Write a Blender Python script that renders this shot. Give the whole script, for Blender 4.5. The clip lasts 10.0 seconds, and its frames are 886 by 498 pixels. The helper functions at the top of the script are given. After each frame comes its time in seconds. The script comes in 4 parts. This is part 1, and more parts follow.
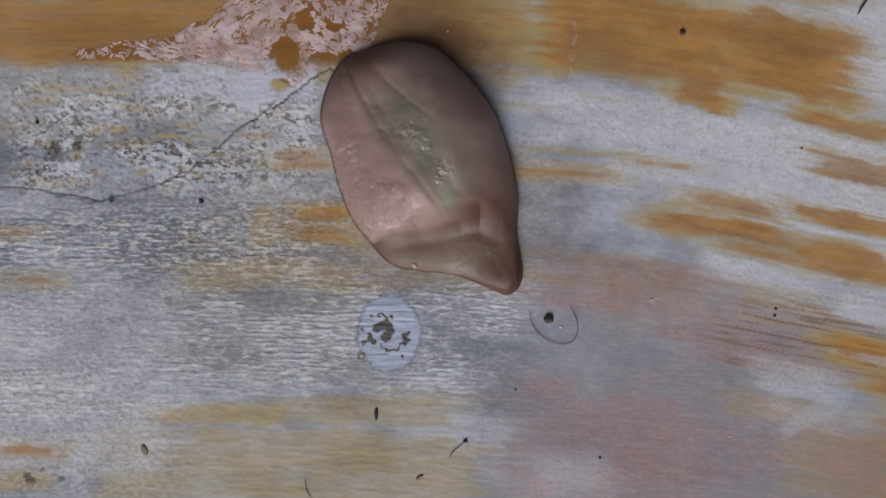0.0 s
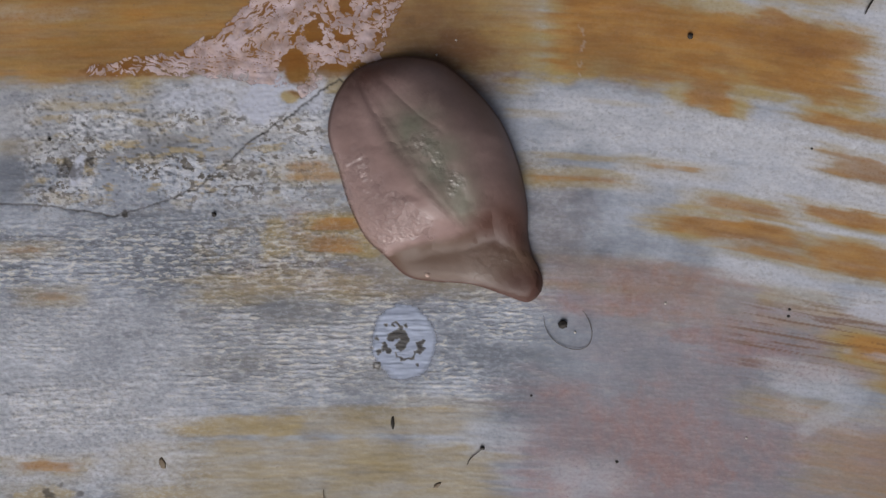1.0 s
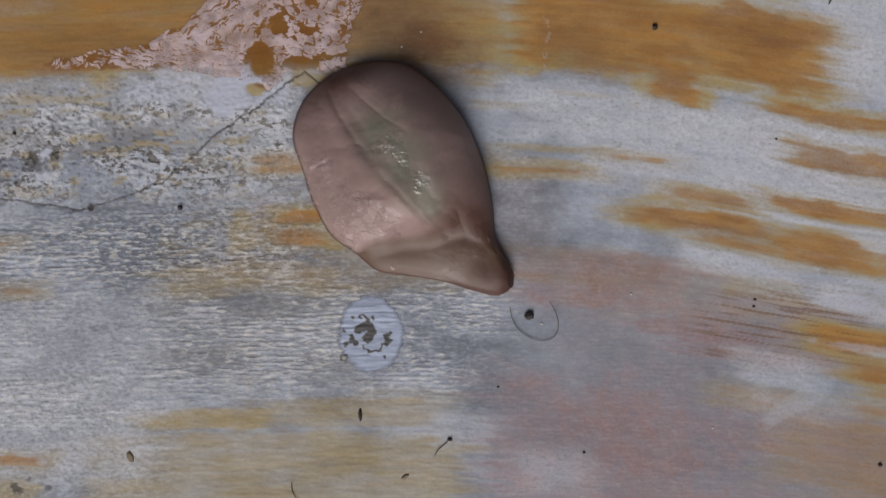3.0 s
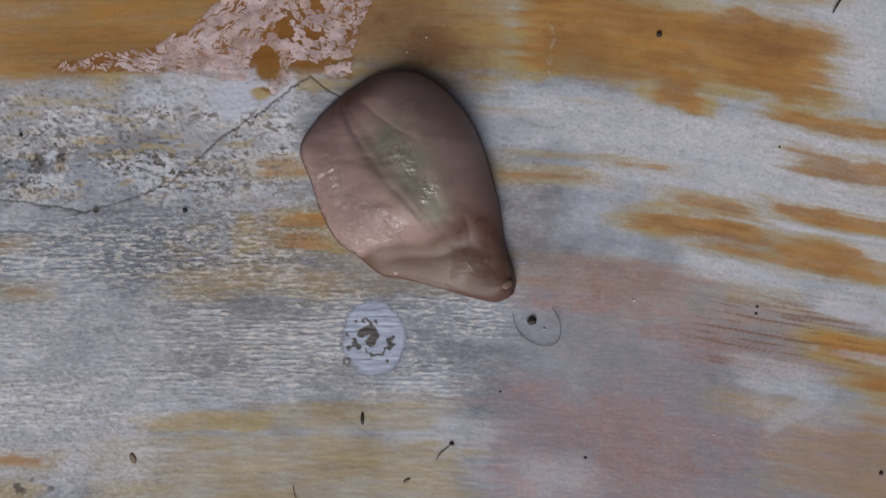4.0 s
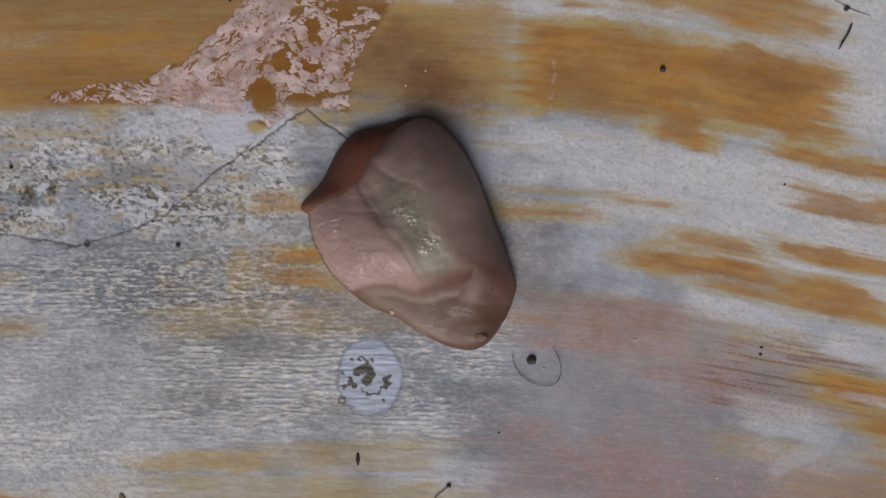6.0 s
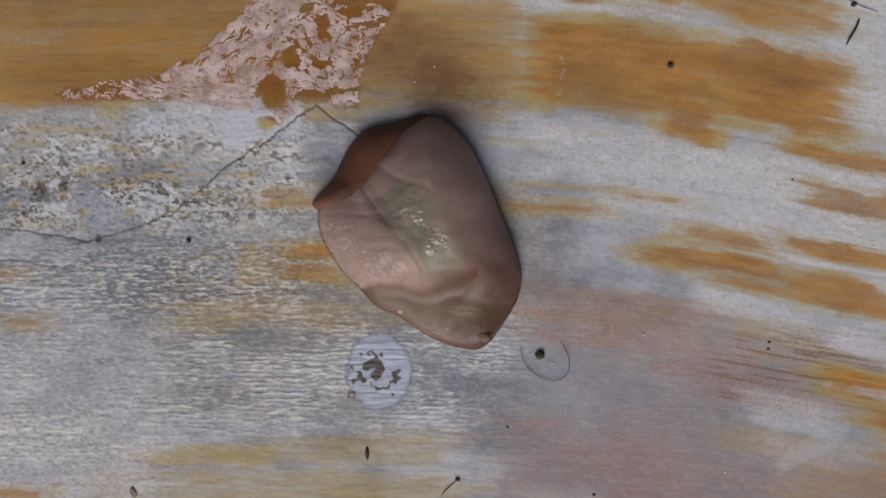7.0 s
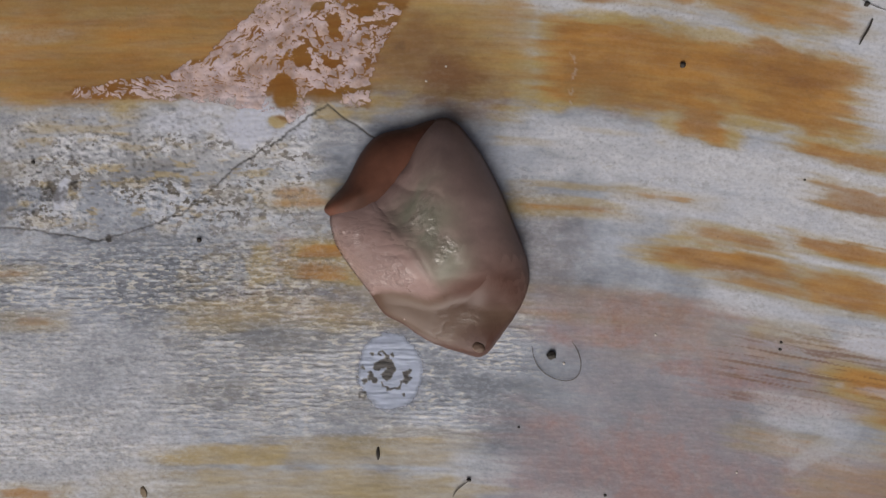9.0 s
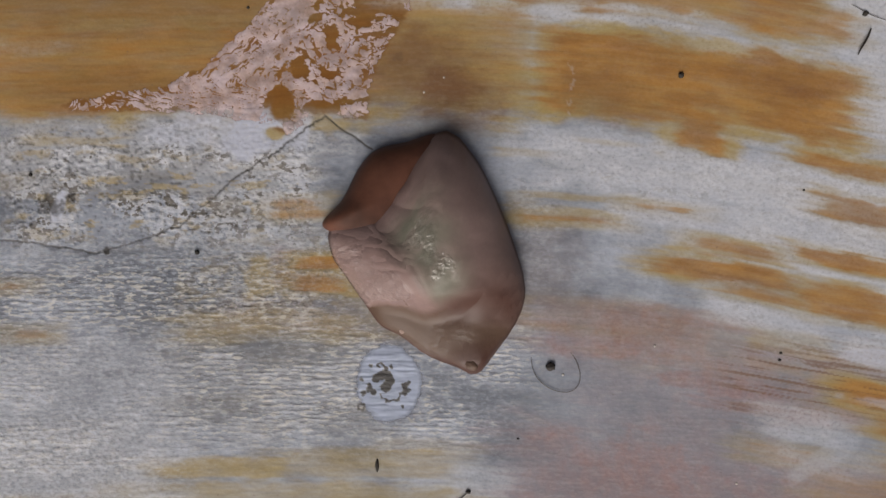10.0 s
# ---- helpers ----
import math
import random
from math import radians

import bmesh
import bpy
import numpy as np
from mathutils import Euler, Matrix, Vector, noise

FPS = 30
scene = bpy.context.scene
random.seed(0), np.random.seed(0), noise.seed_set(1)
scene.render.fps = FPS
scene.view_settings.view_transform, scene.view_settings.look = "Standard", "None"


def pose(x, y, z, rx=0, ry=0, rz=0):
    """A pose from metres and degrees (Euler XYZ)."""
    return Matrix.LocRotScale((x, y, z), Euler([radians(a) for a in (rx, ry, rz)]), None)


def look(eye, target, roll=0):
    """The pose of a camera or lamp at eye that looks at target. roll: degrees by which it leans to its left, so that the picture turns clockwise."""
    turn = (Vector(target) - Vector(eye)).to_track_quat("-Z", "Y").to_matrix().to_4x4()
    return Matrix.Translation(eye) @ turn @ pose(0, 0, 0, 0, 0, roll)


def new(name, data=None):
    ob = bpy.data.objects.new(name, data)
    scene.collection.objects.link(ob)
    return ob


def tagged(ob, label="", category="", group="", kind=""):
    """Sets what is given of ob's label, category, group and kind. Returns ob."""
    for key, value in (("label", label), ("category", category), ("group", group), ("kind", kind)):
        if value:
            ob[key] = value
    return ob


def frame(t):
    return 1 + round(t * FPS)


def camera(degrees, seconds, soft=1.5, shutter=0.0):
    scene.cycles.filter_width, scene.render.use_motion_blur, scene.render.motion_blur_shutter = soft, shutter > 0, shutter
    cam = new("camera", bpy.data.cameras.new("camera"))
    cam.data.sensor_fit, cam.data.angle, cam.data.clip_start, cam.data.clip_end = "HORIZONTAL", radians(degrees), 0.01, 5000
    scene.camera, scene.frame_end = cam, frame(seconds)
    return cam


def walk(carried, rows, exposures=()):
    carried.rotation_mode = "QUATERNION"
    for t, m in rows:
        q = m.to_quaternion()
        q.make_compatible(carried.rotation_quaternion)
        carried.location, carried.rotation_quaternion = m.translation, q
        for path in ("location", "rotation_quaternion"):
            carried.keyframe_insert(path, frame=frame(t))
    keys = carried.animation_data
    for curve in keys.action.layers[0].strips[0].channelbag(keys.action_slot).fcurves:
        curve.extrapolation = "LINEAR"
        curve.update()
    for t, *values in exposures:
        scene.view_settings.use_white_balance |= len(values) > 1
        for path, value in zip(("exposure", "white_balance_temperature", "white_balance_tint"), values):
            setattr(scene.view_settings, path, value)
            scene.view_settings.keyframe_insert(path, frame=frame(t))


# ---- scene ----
cam = camera(60, 10.0)
PATH = [
    (0, 0.002600, 0.001371, 0.112074, -0.7458, 1.2794, -0.2088),
    (0.1, 0.001971, 0.001826, 0.112031, -1.3596, 1.7337, -0.3561),
    (0.2, 0.001341, 0.002280, 0.111988, -0.8533, 2.5649, -0.5034),
    (0.3, 0.000712, 0.002735, 0.111946, -0.5093, 2.2205, -0.6507),
    (0.4, 0.000082, 0.003189, 0.111903, 0.0169, 1.9609, -0.7980),
    (0.5, -0.000547, 0.003644, 0.111860, -0.0255, 1.7013, -0.9453),
    (0.6, -0.000215, 0.003368, 0.111976, -0.3540, 1.9736, -1.0409),
    (0.7, 0.000116, 0.003091, 0.112093, -0.6143, 2.2795, -1.1365),
    (0.8, 0.000448, 0.002815, 0.112209, -0.8640, 2.0001, -1.2320),
    (0.9, 0.000779, 0.002538, 0.112326, -1.0213, 1.5820, -1.3276),
    (1, 0.001111, 0.002262, 0.112442, -0.6086, 1.4445, -1.4232),
    (1.1, 0.001428, 0.002341, 0.112386, -0.3994, 2.2825, -1.5849),
    (1.2, 0.001745, 0.002420, 0.112329, -0.2856, 2.1019, -1.7465),
    (1.3, 0.002063, 0.002500, 0.112273, -0.5538, 2.6947, -1.9082),
    (1.4, 0.002380, 0.002579, 0.112216, -1.1218, 2.0275, -2.0698),
    (1.5, 0.002697, 0.002658, 0.112160, -0.6149, 1.4169, -2.2315),
    (1.6, 0.003331, 0.002919, 0.112089, -0.0476, 0.8297, -2.1815),
    (1.7, 0.003965, 0.003181, 0.112018, 0.0259, 0.9638, -2.1315),
    (1.8, 0.004600, 0.003442, 0.111948, 0.1003, 1.0531, -2.0815),
    (1.9, 0.005234, 0.003704, 0.111877, -0.5069, 0.8779, -2.0315),
    (2, 0.005868, 0.003965, 0.111806, -0.0356, 1.1944, -1.9815),
    (2.1, 0.006065, 0.003284, 0.111986, 0.1434, 1.2227, -1.9478),
    (2.2, 0.006262, 0.002604, 0.112165, -0.1452, 0.9832, -1.9141),
    (2.3, 0.006458, 0.001923, 0.112345, -0.3489, 1.1538, -1.8805),
    (2.4, 0.006655, 0.001243, 0.112524, -0.9159, 0.6834, -1.8468),
    (2.5, 0.006852, 0.000562, 0.112704, -0.9755, 0.9747, -1.8131),
    (2.6, 0.006220, 0.000847, 0.112561, -0.6181, 0.7471, -1.8165),
    (2.7, 0.005588, 0.001131, 0.112418, -0.8084, 1.0602, -1.8199),
    (3.8, 0.005296, 0.001647, 0.112727, -0.8716, 1.2518, -1.2688),
    (3.9, 0.005241, 0.001713, 0.112773, -0.8143, 1.5464, -1.2578),
    (4, 0.005186, 0.001778, 0.112819, -0.6598, 1.2723, -1.2469),
    (4.1, 0.005370, 0.001725, 0.112930, -0.6238, 1.0672, -1.2584),
    (4.2, 0.005554, 0.001672, 0.113041, -0.5937, 1.2098, -1.2699),
    (4.3, 0.005738, 0.001619, 0.113153, -0.8867, 1.4472, -1.2813),
    (4.4, 0.005922, 0.001566, 0.113264, -1.3600, 1.3192, -1.2928),
    (4.5, 0.006106, 0.001513, 0.113375, -1.1353, 1.2488, -1.3043),
    (4.6, 0.005979, 0.002351, 0.112967, -0.8163, 1.8316, -1.2384),
    (4.7, 0.005852, 0.003190, 0.112559, -0.4421, 1.8814, -1.1725),
    (4.8, 0.005726, 0.004028, 0.112150, 0.1167, 1.4251, -1.1067),
    (4.9, 0.005599, 0.004867, 0.111742, 0.2552, 1.2946, -1.0408),
    (5, 0.005472, 0.005705, 0.111334, -0.3025, 1.4250, -0.9749),
    (5.1, 0.005494, 0.005647, 0.111161, -0.6371, 1.0463, -0.9752),
    (5.2, 0.005516, 0.005588, 0.110987, -0.4794, 0.7724, -0.9756),
    (5.3, 0.005537, 0.005530, 0.110814, -0.6917, 0.8706, -0.9759),
    (5.4, 0.005559, 0.005471, 0.110640, -1.0413, 0.9705, -0.9763),
    (5.5, 0.005581, 0.005413, 0.110467, -0.5225, 1.4043, -0.9766),
    (5.6, 0.005421, 0.005888, 0.110403, -0.4139, 1.4289, -0.9492),
    (5.7, 0.005260, 0.006363, 0.110339, -0.1143, 1.2468, -0.9218),
    (6.8, 0.005214, 0.004893, 0.111312, -0.1590, 1.1031, -0.8988),
    (6.9, 0.004822, 0.005073, 0.111224, 0.0189, 1.2577, -0.9173),
    (7, 0.004431, 0.005252, 0.111137, -0.0420, 1.4000, -0.9357),
    (7.2, 0.004416, 0.005293, 0.111160, 0.1790, 1.3131, -0.9370),
    (7.3, 0.004408, 0.005313, 0.111171, 0.2158, 1.2633, -0.9377),
    (7.5, 0.004393, 0.005354, 0.111194, -0.0969, 1.3563, -0.9390),
    (7.7, 0.004363, 0.005338, 0.111214, -0.5515, 0.4734, -0.9650),
    (7.8, 0.004348, 0.005329, 0.111224, -0.3172, 0.4612, -0.9780),
    (8, 0.004318, 0.005313, 0.111244, -0.0976, 1.1652, -1.0040),
    (8.2, 0.004200, 0.005026, 0.111210, -0.7154, 0.6255, -0.9541),
    (8.3, 0.004142, 0.004883, 0.111194, -1.2407, 0.6520, -0.9291),
    (8.4, 0.004083, 0.004739, 0.111177, -0.6734, 0.9838, -0.9042),
    (8.5, 0.004024, 0.004596, 0.111160, -0.3260, 1.3251, -0.8792),
    (8.6, 0.003751, 0.004798, 0.111109, -0.5795, 1.4515, -0.8758),
    (8.7, 0.003477, 0.005000, 0.111057, -0.4630, 1.8068, -0.8724),
    (8.8, 0.003204, 0.005201, 0.111006, -0.3357, 1.5701, -0.8689),
    (8.9, 0.002930, 0.005403, 0.110954, -0.3934, 1.4731, -0.8655),
    (9, 0.002657, 0.005605, 0.110903, -0.2138, 1.3318, -0.8621),
    (9.1, 0.002709, 0.005862, 0.110828, -0.3107, 1.1662, -0.8623),
    (9.2, 0.002761, 0.006120, 0.110753, -0.6264, 1.0103, -0.8625),
    (9.3, 0.002814, 0.006377, 0.110677, -0.5862, 1.2576, -0.8626),
    (9.4, 0.002866, 0.006635, 0.110602, -0.4083, 1.4111, -0.8628),
    (9.5, 0.002918, 0.006892, 0.110527, -0.1629, 1.4618, -0.8630),
    (9.6, 0.002919, 0.006954, 0.110554, 0.0108, 1.7813, -0.9014),
    (9.7, 0.002919, 0.007016, 0.110581, 0.1668, 1.7732, -0.9397),
    (9.8, 0.002920, 0.007078, 0.110607, 0.3659, 1.8546, -0.9781),
    (9.9, 0.002920, 0.007140, 0.110634, 0.0344, 1.4041, -1.0164),
    (10, 0.002921, 0.007202, 0.110661, -0.1943, 1.3428, -1.0548),
]
walk(cam, [(t, pose(*p)) for t, *p in PATH], [(0.0, 0.06, 6400, 10), (2.5, 0.05, 6460, 10), (4.0, 0.04, 6470, 10), (4.5, 0.07, 6540, 10), (5.5, 0.05, 6700, 10), (7.0, 0.10, 6810, 10), (8.0, 0.10, 6810, 10), (9.0, 0.14, 6790, 10), (10.0, 0.11, 6850, 10)])

# ---- light: bright haze from one side, cool sky elsewhere ----
SUN_AZ, SUN_EL = 257.0, 38.0          # degrees: from +x towards +y, above the horizon
world = bpy.data.worlds.new("sky")
scene.world = world
world.use_nodes = True
sky = world.node_tree.nodes.new("ShaderNodeTexSky")
sky.sky_type = "NISHITA"
sky.sun_disc = False
sky.sun_elevation = radians(SUN_EL)
sky.sun_rotation = radians(90 - SUN_AZ)
sky.air_density, sky.dust_density, sky.ozone_density = 0.15, 7.0, 0.1
world.node_tree.links.new(sky.outputs[0], world.node_tree.nodes["Background"].inputs[0])
world.node_tree.nodes["Background"].inputs[1].default_value = 0.069
lamp = bpy.data.lights.new("sun", "SUN")
lamp.energy, lamp.angle, lamp.color = 1.4, radians(38), (0.97, 1.0, 1.03)
SUN_WAY = Vector((math.cos(radians(SUN_AZ)) * math.cos(radians(SUN_EL)), math.sin(radians(SUN_AZ)) * math.cos(radians(SUN_EL)), math.sin(radians(SUN_EL))))
sun = new("sun", lamp)
sun.matrix_world = look(SUN_WAY * 3, (0, 0, 0))

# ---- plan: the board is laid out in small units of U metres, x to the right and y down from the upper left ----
U = 0.13 / 1568


def place(u, v, z=0.0):
    return Vector(((u - 784) * U, (441 - v) * U, z))


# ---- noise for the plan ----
TABLES = {}


def lattice(x, y, seed):
    """Smooth value noise from -1 to 1 at the places x, y."""
    if seed not in TABLES:
        TABLES[seed] = np.random.RandomState(seed).uniform(-1, 1, (256, 256))
    table = TABLES[seed]
    xi, yi = np.floor(x).astype(int), np.floor(y).astype(int)
    fx, fy = x - xi, y - yi
    fx, fy = fx * fx * fx * (fx * (fx * 6 - 15) + 10), fy * fy * fy * (fy * (fy * 6 - 15) + 10)
    a, b = table[yi % 256, xi % 256], table[yi % 256, (xi + 1) % 256]
    c, d = table[(yi + 1) % 256, xi % 256], table[(yi + 1) % 256, (xi + 1) % 256]
    return (a + (b - a) * fx) * (1 - fy) + (c + (d - c) * fx) * fy


def fractal(x, y, seed, octaves=4, gain=0.5):
    total, size, norm = 0, 1.0, 0
    for n in range(octaves):
        total = total + size * lattice(x * 2**n, y * 2**n, seed + n)
        norm, size = norm + size, size * gain
    return total / norm


def ramp(x, a, b):
    f = np.clip((x - a) / (b - a), 0, 1)
    return f * f * (3 - 2 * f)


def grain_fall(u):
    """How far the grain has fallen at u: level on one half, sinking on the other."""
    return 0.105 * (np.logaddexp(0, (u - 800) / 150) * 150) * (1 + 0.5 * ramp(u, 950, 1600))


# ---- materials ----
def material(name):
    m = bpy.data.materials.new(name)
    m.use_nodes = True
    t = m.node_tree
    return m, t.nodes, t.links, t.nodes["Principled BSDF"]


def noise_node(nodes, links, scale, detail=3.0, stretch=(1, 1, 1), rough=0.55, rest=False, shift=0.0):
    co = nodes.new("ShaderNodeAttribute" if rest else "ShaderNodeTexCoord")
    if rest:
        co.attribute_name = "grain" if rest == "grain" else "rest"
    mp = nodes.new("ShaderNodeMapping")
    mp.inputs["Scale"].default_value = stretch
    mp.inputs["Location"].default_value = (shift, 0.7 * shift, 0.3 * shift)
    n = nodes.new("ShaderNodeTexNoise")
    n.inputs["Scale"].default_value, n.inputs["Detail"].default_value, n.inputs["Roughness"].default_value = scale, detail, rough
    links.new(co.outputs["Vector" if rest else "Object"], mp.inputs["Vector"])
    links.new(mp.outputs["Vector"], n.inputs["Vector"])
    return n.outputs["Fac"]


def mathed(nodes, links, kind, a, b=0.5, clamp=False):
    n = nodes.new("ShaderNodeMath")
    n.operation, n.use_clamp = kind, clamp
    for k, v in enumerate((a, b)):
        if isinstance(v, (int, float)):
            n.inputs[k].default_value = v
        else:
            links.new(v, n.inputs[k])
    return n.outputs[0]


def mixed(nodes, links, fac, a, b, kind="MIX"):
    n = nodes.new("ShaderNodeMix")
    n.data_type, n.blend_type = "RGBA", kind
    for k, v in ((0, fac), (6, a), (7, b)):
        if isinstance(v, (int, float)):
            n.inputs[k].default_value = v
        elif isinstance(v, tuple):
            n.inputs[k].default_value = (*v, 1)
        else:
            links.new(v, n.inputs[k])
    return n.outputs[2]


def ranged(nodes, links, v, a, b, lo=0.0, hi=1.0):
    n = nodes.new("ShaderNodeMapRange")
    n.interpolation_type = "SMOOTHSTEP"
    links.new(v, n.inputs[0])
    for k, x in enumerate((a, b, lo, hi)):
        n.inputs[k + 1].default_value = x
    return n.outputs[0]


def bumped(nodes, links, bsdf, height, strength, distance):
    b = nodes.new("ShaderNodeBump")
    b.inputs["Strength"].default_value, b.inputs["Distance"].default_value = strength, distance
    links.new(height, b.inputs["Height"])
    links.new(b.outputs[0], bsdf.inputs["Normal"])
    return b


def board_material():
    m, nodes, links, bsdf = material("weathered_painted_wood")

    def masks(name):
        a = nodes.new("ShaderNodeAttribute")
        a.attribute_name = name
        s = nodes.new("ShaderNodeSeparateColor")
        links.new(a.outputs["Color"], s.inputs[0])
        return (*s.outputs, a.outputs["Alpha"])

    orange, ochre, white, pink = masks("stain")
    dirt, wet, brown, tone = masks("wear")
    crust, combed, smooth, grained = masks("face")
    fine = noise_node(nodes, links, 2300, 4, (0.85, 1, 1))
    blot = noise_node(nodes, links, 260, 4, (0.5, 1, 1))
    speck = noise_node(nodes, links, 1500, 2)
    streak = noise_node(nodes, links, 1000, 4, (0.07, 1, 1), 0.6, rest="grain")
    veil = noise_node(nodes, links, 700, 4, (0.12, 1, 1), 0.6, rest="grain", shift=4.4)
    mottle = noise_node(nodes, links, 520, 4, (1, 0.8, 1), 0.6, shift=1.3)
    orange = ranged(nodes, links, mathed(nodes, links, "ADD", orange, mathed(nodes, links, "MULTIPLY", mathed(nodes, links, "SUBTRACT", streak, 0.5), 0.8)), 0.12, 1.02, 0.0, 0.92)
    ochre = ranged(nodes, links, mathed(nodes, links, "ADD", ochre, mathed(nodes, links, "MULTIPLY", mathed(nodes, links, "SUBTRACT", veil, 0.5), 0.45)), 0.0, 0.97, 0.0, 0.92)
    pink = mathed(nodes, links, "MULTIPLY", pink, ranged(nodes, links, mottle, 0.32, 0.66, 0.72, 1.2), True)
    tone = mathed(nodes, links, "ADD", tone, mathed(nodes, links, "MULTIPLY", mathed(nodes, links, "SUBTRACT", mottle, 0.5), 0.45), True)
    base = mixed(nodes, links, tone, (0.165, 0.187, 0.23), (0.392, 0.438, 0.525))
    base = mixed(nodes, links, mathed(nodes, links, "MULTIPLY", pink, 0.92), base, (0.315, 0.19, 0.182))
    yellow = mixed(nodes, links, blot, (0.355, 0.278, 0.105), (0.43, 0.312, 0.10))
    base = mixed(nodes, links, ochre, base, yellow)
    rust = mixed(nodes, links, ranged(nodes, links, mathed(nodes, links, "ADD", mathed(nodes, links, "MULTIPLY", blot, 0.5), mathed(nodes, links, "MULTIPLY", veil, 0.5)), 0.4, 0.6), (0.30, 0.135, 0.034), (0.415, 0.207, 0.052))
    base = mixed(nodes, links, orange, base, rust)
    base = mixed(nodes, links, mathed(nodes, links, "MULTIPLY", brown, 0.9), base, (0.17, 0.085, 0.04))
    flaked = mathed(nodes, links, "MULTIPLY", white, ranged(nodes, links, fine, 0.28, 0.5, 0.35, 1.0), True)
    base = mixed(nodes, links, flaked, base, (0.60, 0.62, 0.67))
    spot = nodes.new("ShaderNodeTexCoord")
    xyz = nodes.new("ShaderNodeSeparateXYZ")
    links.new(spot.outputs["Object"], xyz.inputs[0])
    tilt = mathed(nodes, links, "ADD", xyz.outputs[1], mathed(nodes, links, "MULTIPLY", xyz.outputs[0], 0.035))
    waver = mathed(nodes, links, "MULTIPLY", noise_node(nodes, links, 260, 3, (0.6, 1, 1), 0.6), 15.0)
    phase = mathed(nodes, links, "ADD", mathed(nodes, links, "MULTIPLY", tilt, 2 * math.pi / 0.00068), waver)
    wave = mathed(nodes, links, "SINE", phase)
    broken = noise_node(nodes, links, 1600, 3, (0.42, 1, 1), 0.58)
    comb = mathed(nodes, links, "ADD", mathed(nodes, links, "MULTIPLY", wave, 0.05), broken)
    grit = noise_node(nodes, links, 1500, 4, (0.75, 1, 1), 0.6)
    pock = noise_node(nodes, links, 1050, 3, (0.8, 1, 1), 0.62, shift=3.1)
    cluster = noise_node(nodes, links, 240, 3, (0.7, 1, 1), 0.6, shift=5.7)
    pocked = mathed(nodes, links, "ADD", pock, mathed(nodes, links, "MULTIPLY", mathed(nodes, links, "SUBTRACT", cluster, 0.5), 0.45))
    base = mixed(nodes, links, mathed(nodes, links, "MULTIPLY", combed, ranged(nodes, links, comb, 0.43, 0.39, 0.0, 0.34)), base, (0.13, 0.125, 0.13))
    base = mixed(nodes, links, mathed(nodes, links, "MULTIPLY", combed, ranged(nodes, links, comb, 0.56, 0.58, 0.0, 0.64)), base, (0.68, 0.66, 0.60))
    dash = noise_node(nodes, links, 2100, 3, (0.5, 1, 1), 0.6, shift=8.3)
    base = mixed(nodes, links, mathed(nodes, links, "MULTIPLY", grained, ranged(nodes, links, dash, 0.53, 0.58, 0.0, 0.62)), base, (0.56, 0.62, 0.69))
    base = mixed(nodes, links, mathed(nodes, links, "MULTIPLY", grained, ranged(nodes, links, dash, 0.46, 0.41, 0.0, 0.5)), base, (0.15, 0.16, 0.18))
    base = mixed(nodes, links, mathed(nodes, links, "MULTIPLY", crust, ranged(nodes, links, grit, 0.52, 0.56, 0.0, 0.5)), base, (0.60, 0.61, 0.62))
    base = mixed(nodes, links, mathed(nodes, links, "MULTIPLY", crust, ranged(nodes, links, pocked, 0.55, 0.575, 0.0, 0.88)), base, (0.115, 0.10, 0.08))
    base = mixed(nodes, links, mathed(nodes, links, "MULTIPLY", mathed(nodes, links, "MULTIPLY", wet, mathed(nodes, links, "MAXIMUM", orange, ochre)), 0.8), base, (0.80, 0.52, 0.17), "MULTIPLY")
    base = mixed(nodes, links, mathed(nodes, links, "MULTIPLY", smooth, ranged(nodes, links, grit, 0.36, 0.46, 0.5, 0.92)), base, (0.50, 0.54, 0.65))
    base = mixed(nodes, links, dirt, base, (0.045, 0.04, 0.035))
    grainy = mixed(nodes, links, ranged(nodes, links, fine, 0.25, 0.75), (0.95, 0.95, 0.95), (1.05, 1.05, 1.05))
    base = mixed(nodes, links, 1.0, base, grainy, "MULTIPLY")
    base = mixed(nodes, links, ranged(nodes, links, speck, 0.70, 0.74, 0.0, 0.32), base, (0.12, 0.10, 0.09))
    links.new(base, bsdf.inputs["Base Color"])
    links.new(ranged(nodes, links, wet, 0.0, 1.0, 0.62, 0.38), bsdf.inputs["Roughness"])
    bsdf.inputs["Specular IOR Level"].default_value = 0.35
    ridges = mathed(nodes, links, "ADD", mathed(nodes, links, "MULTIPLY", combed, comb), mathed(nodes, links, "MULTIPLY", crust, grit))
    bumped(nodes, links, bsdf, mathed(nodes, links, "ADD", mathed(nodes, links, "MULTIPLY", ridges, 3.0), mathed(nodes, links, "MULTIPLY", fine, 0.3)), 0.6, 0.00011)
    return m


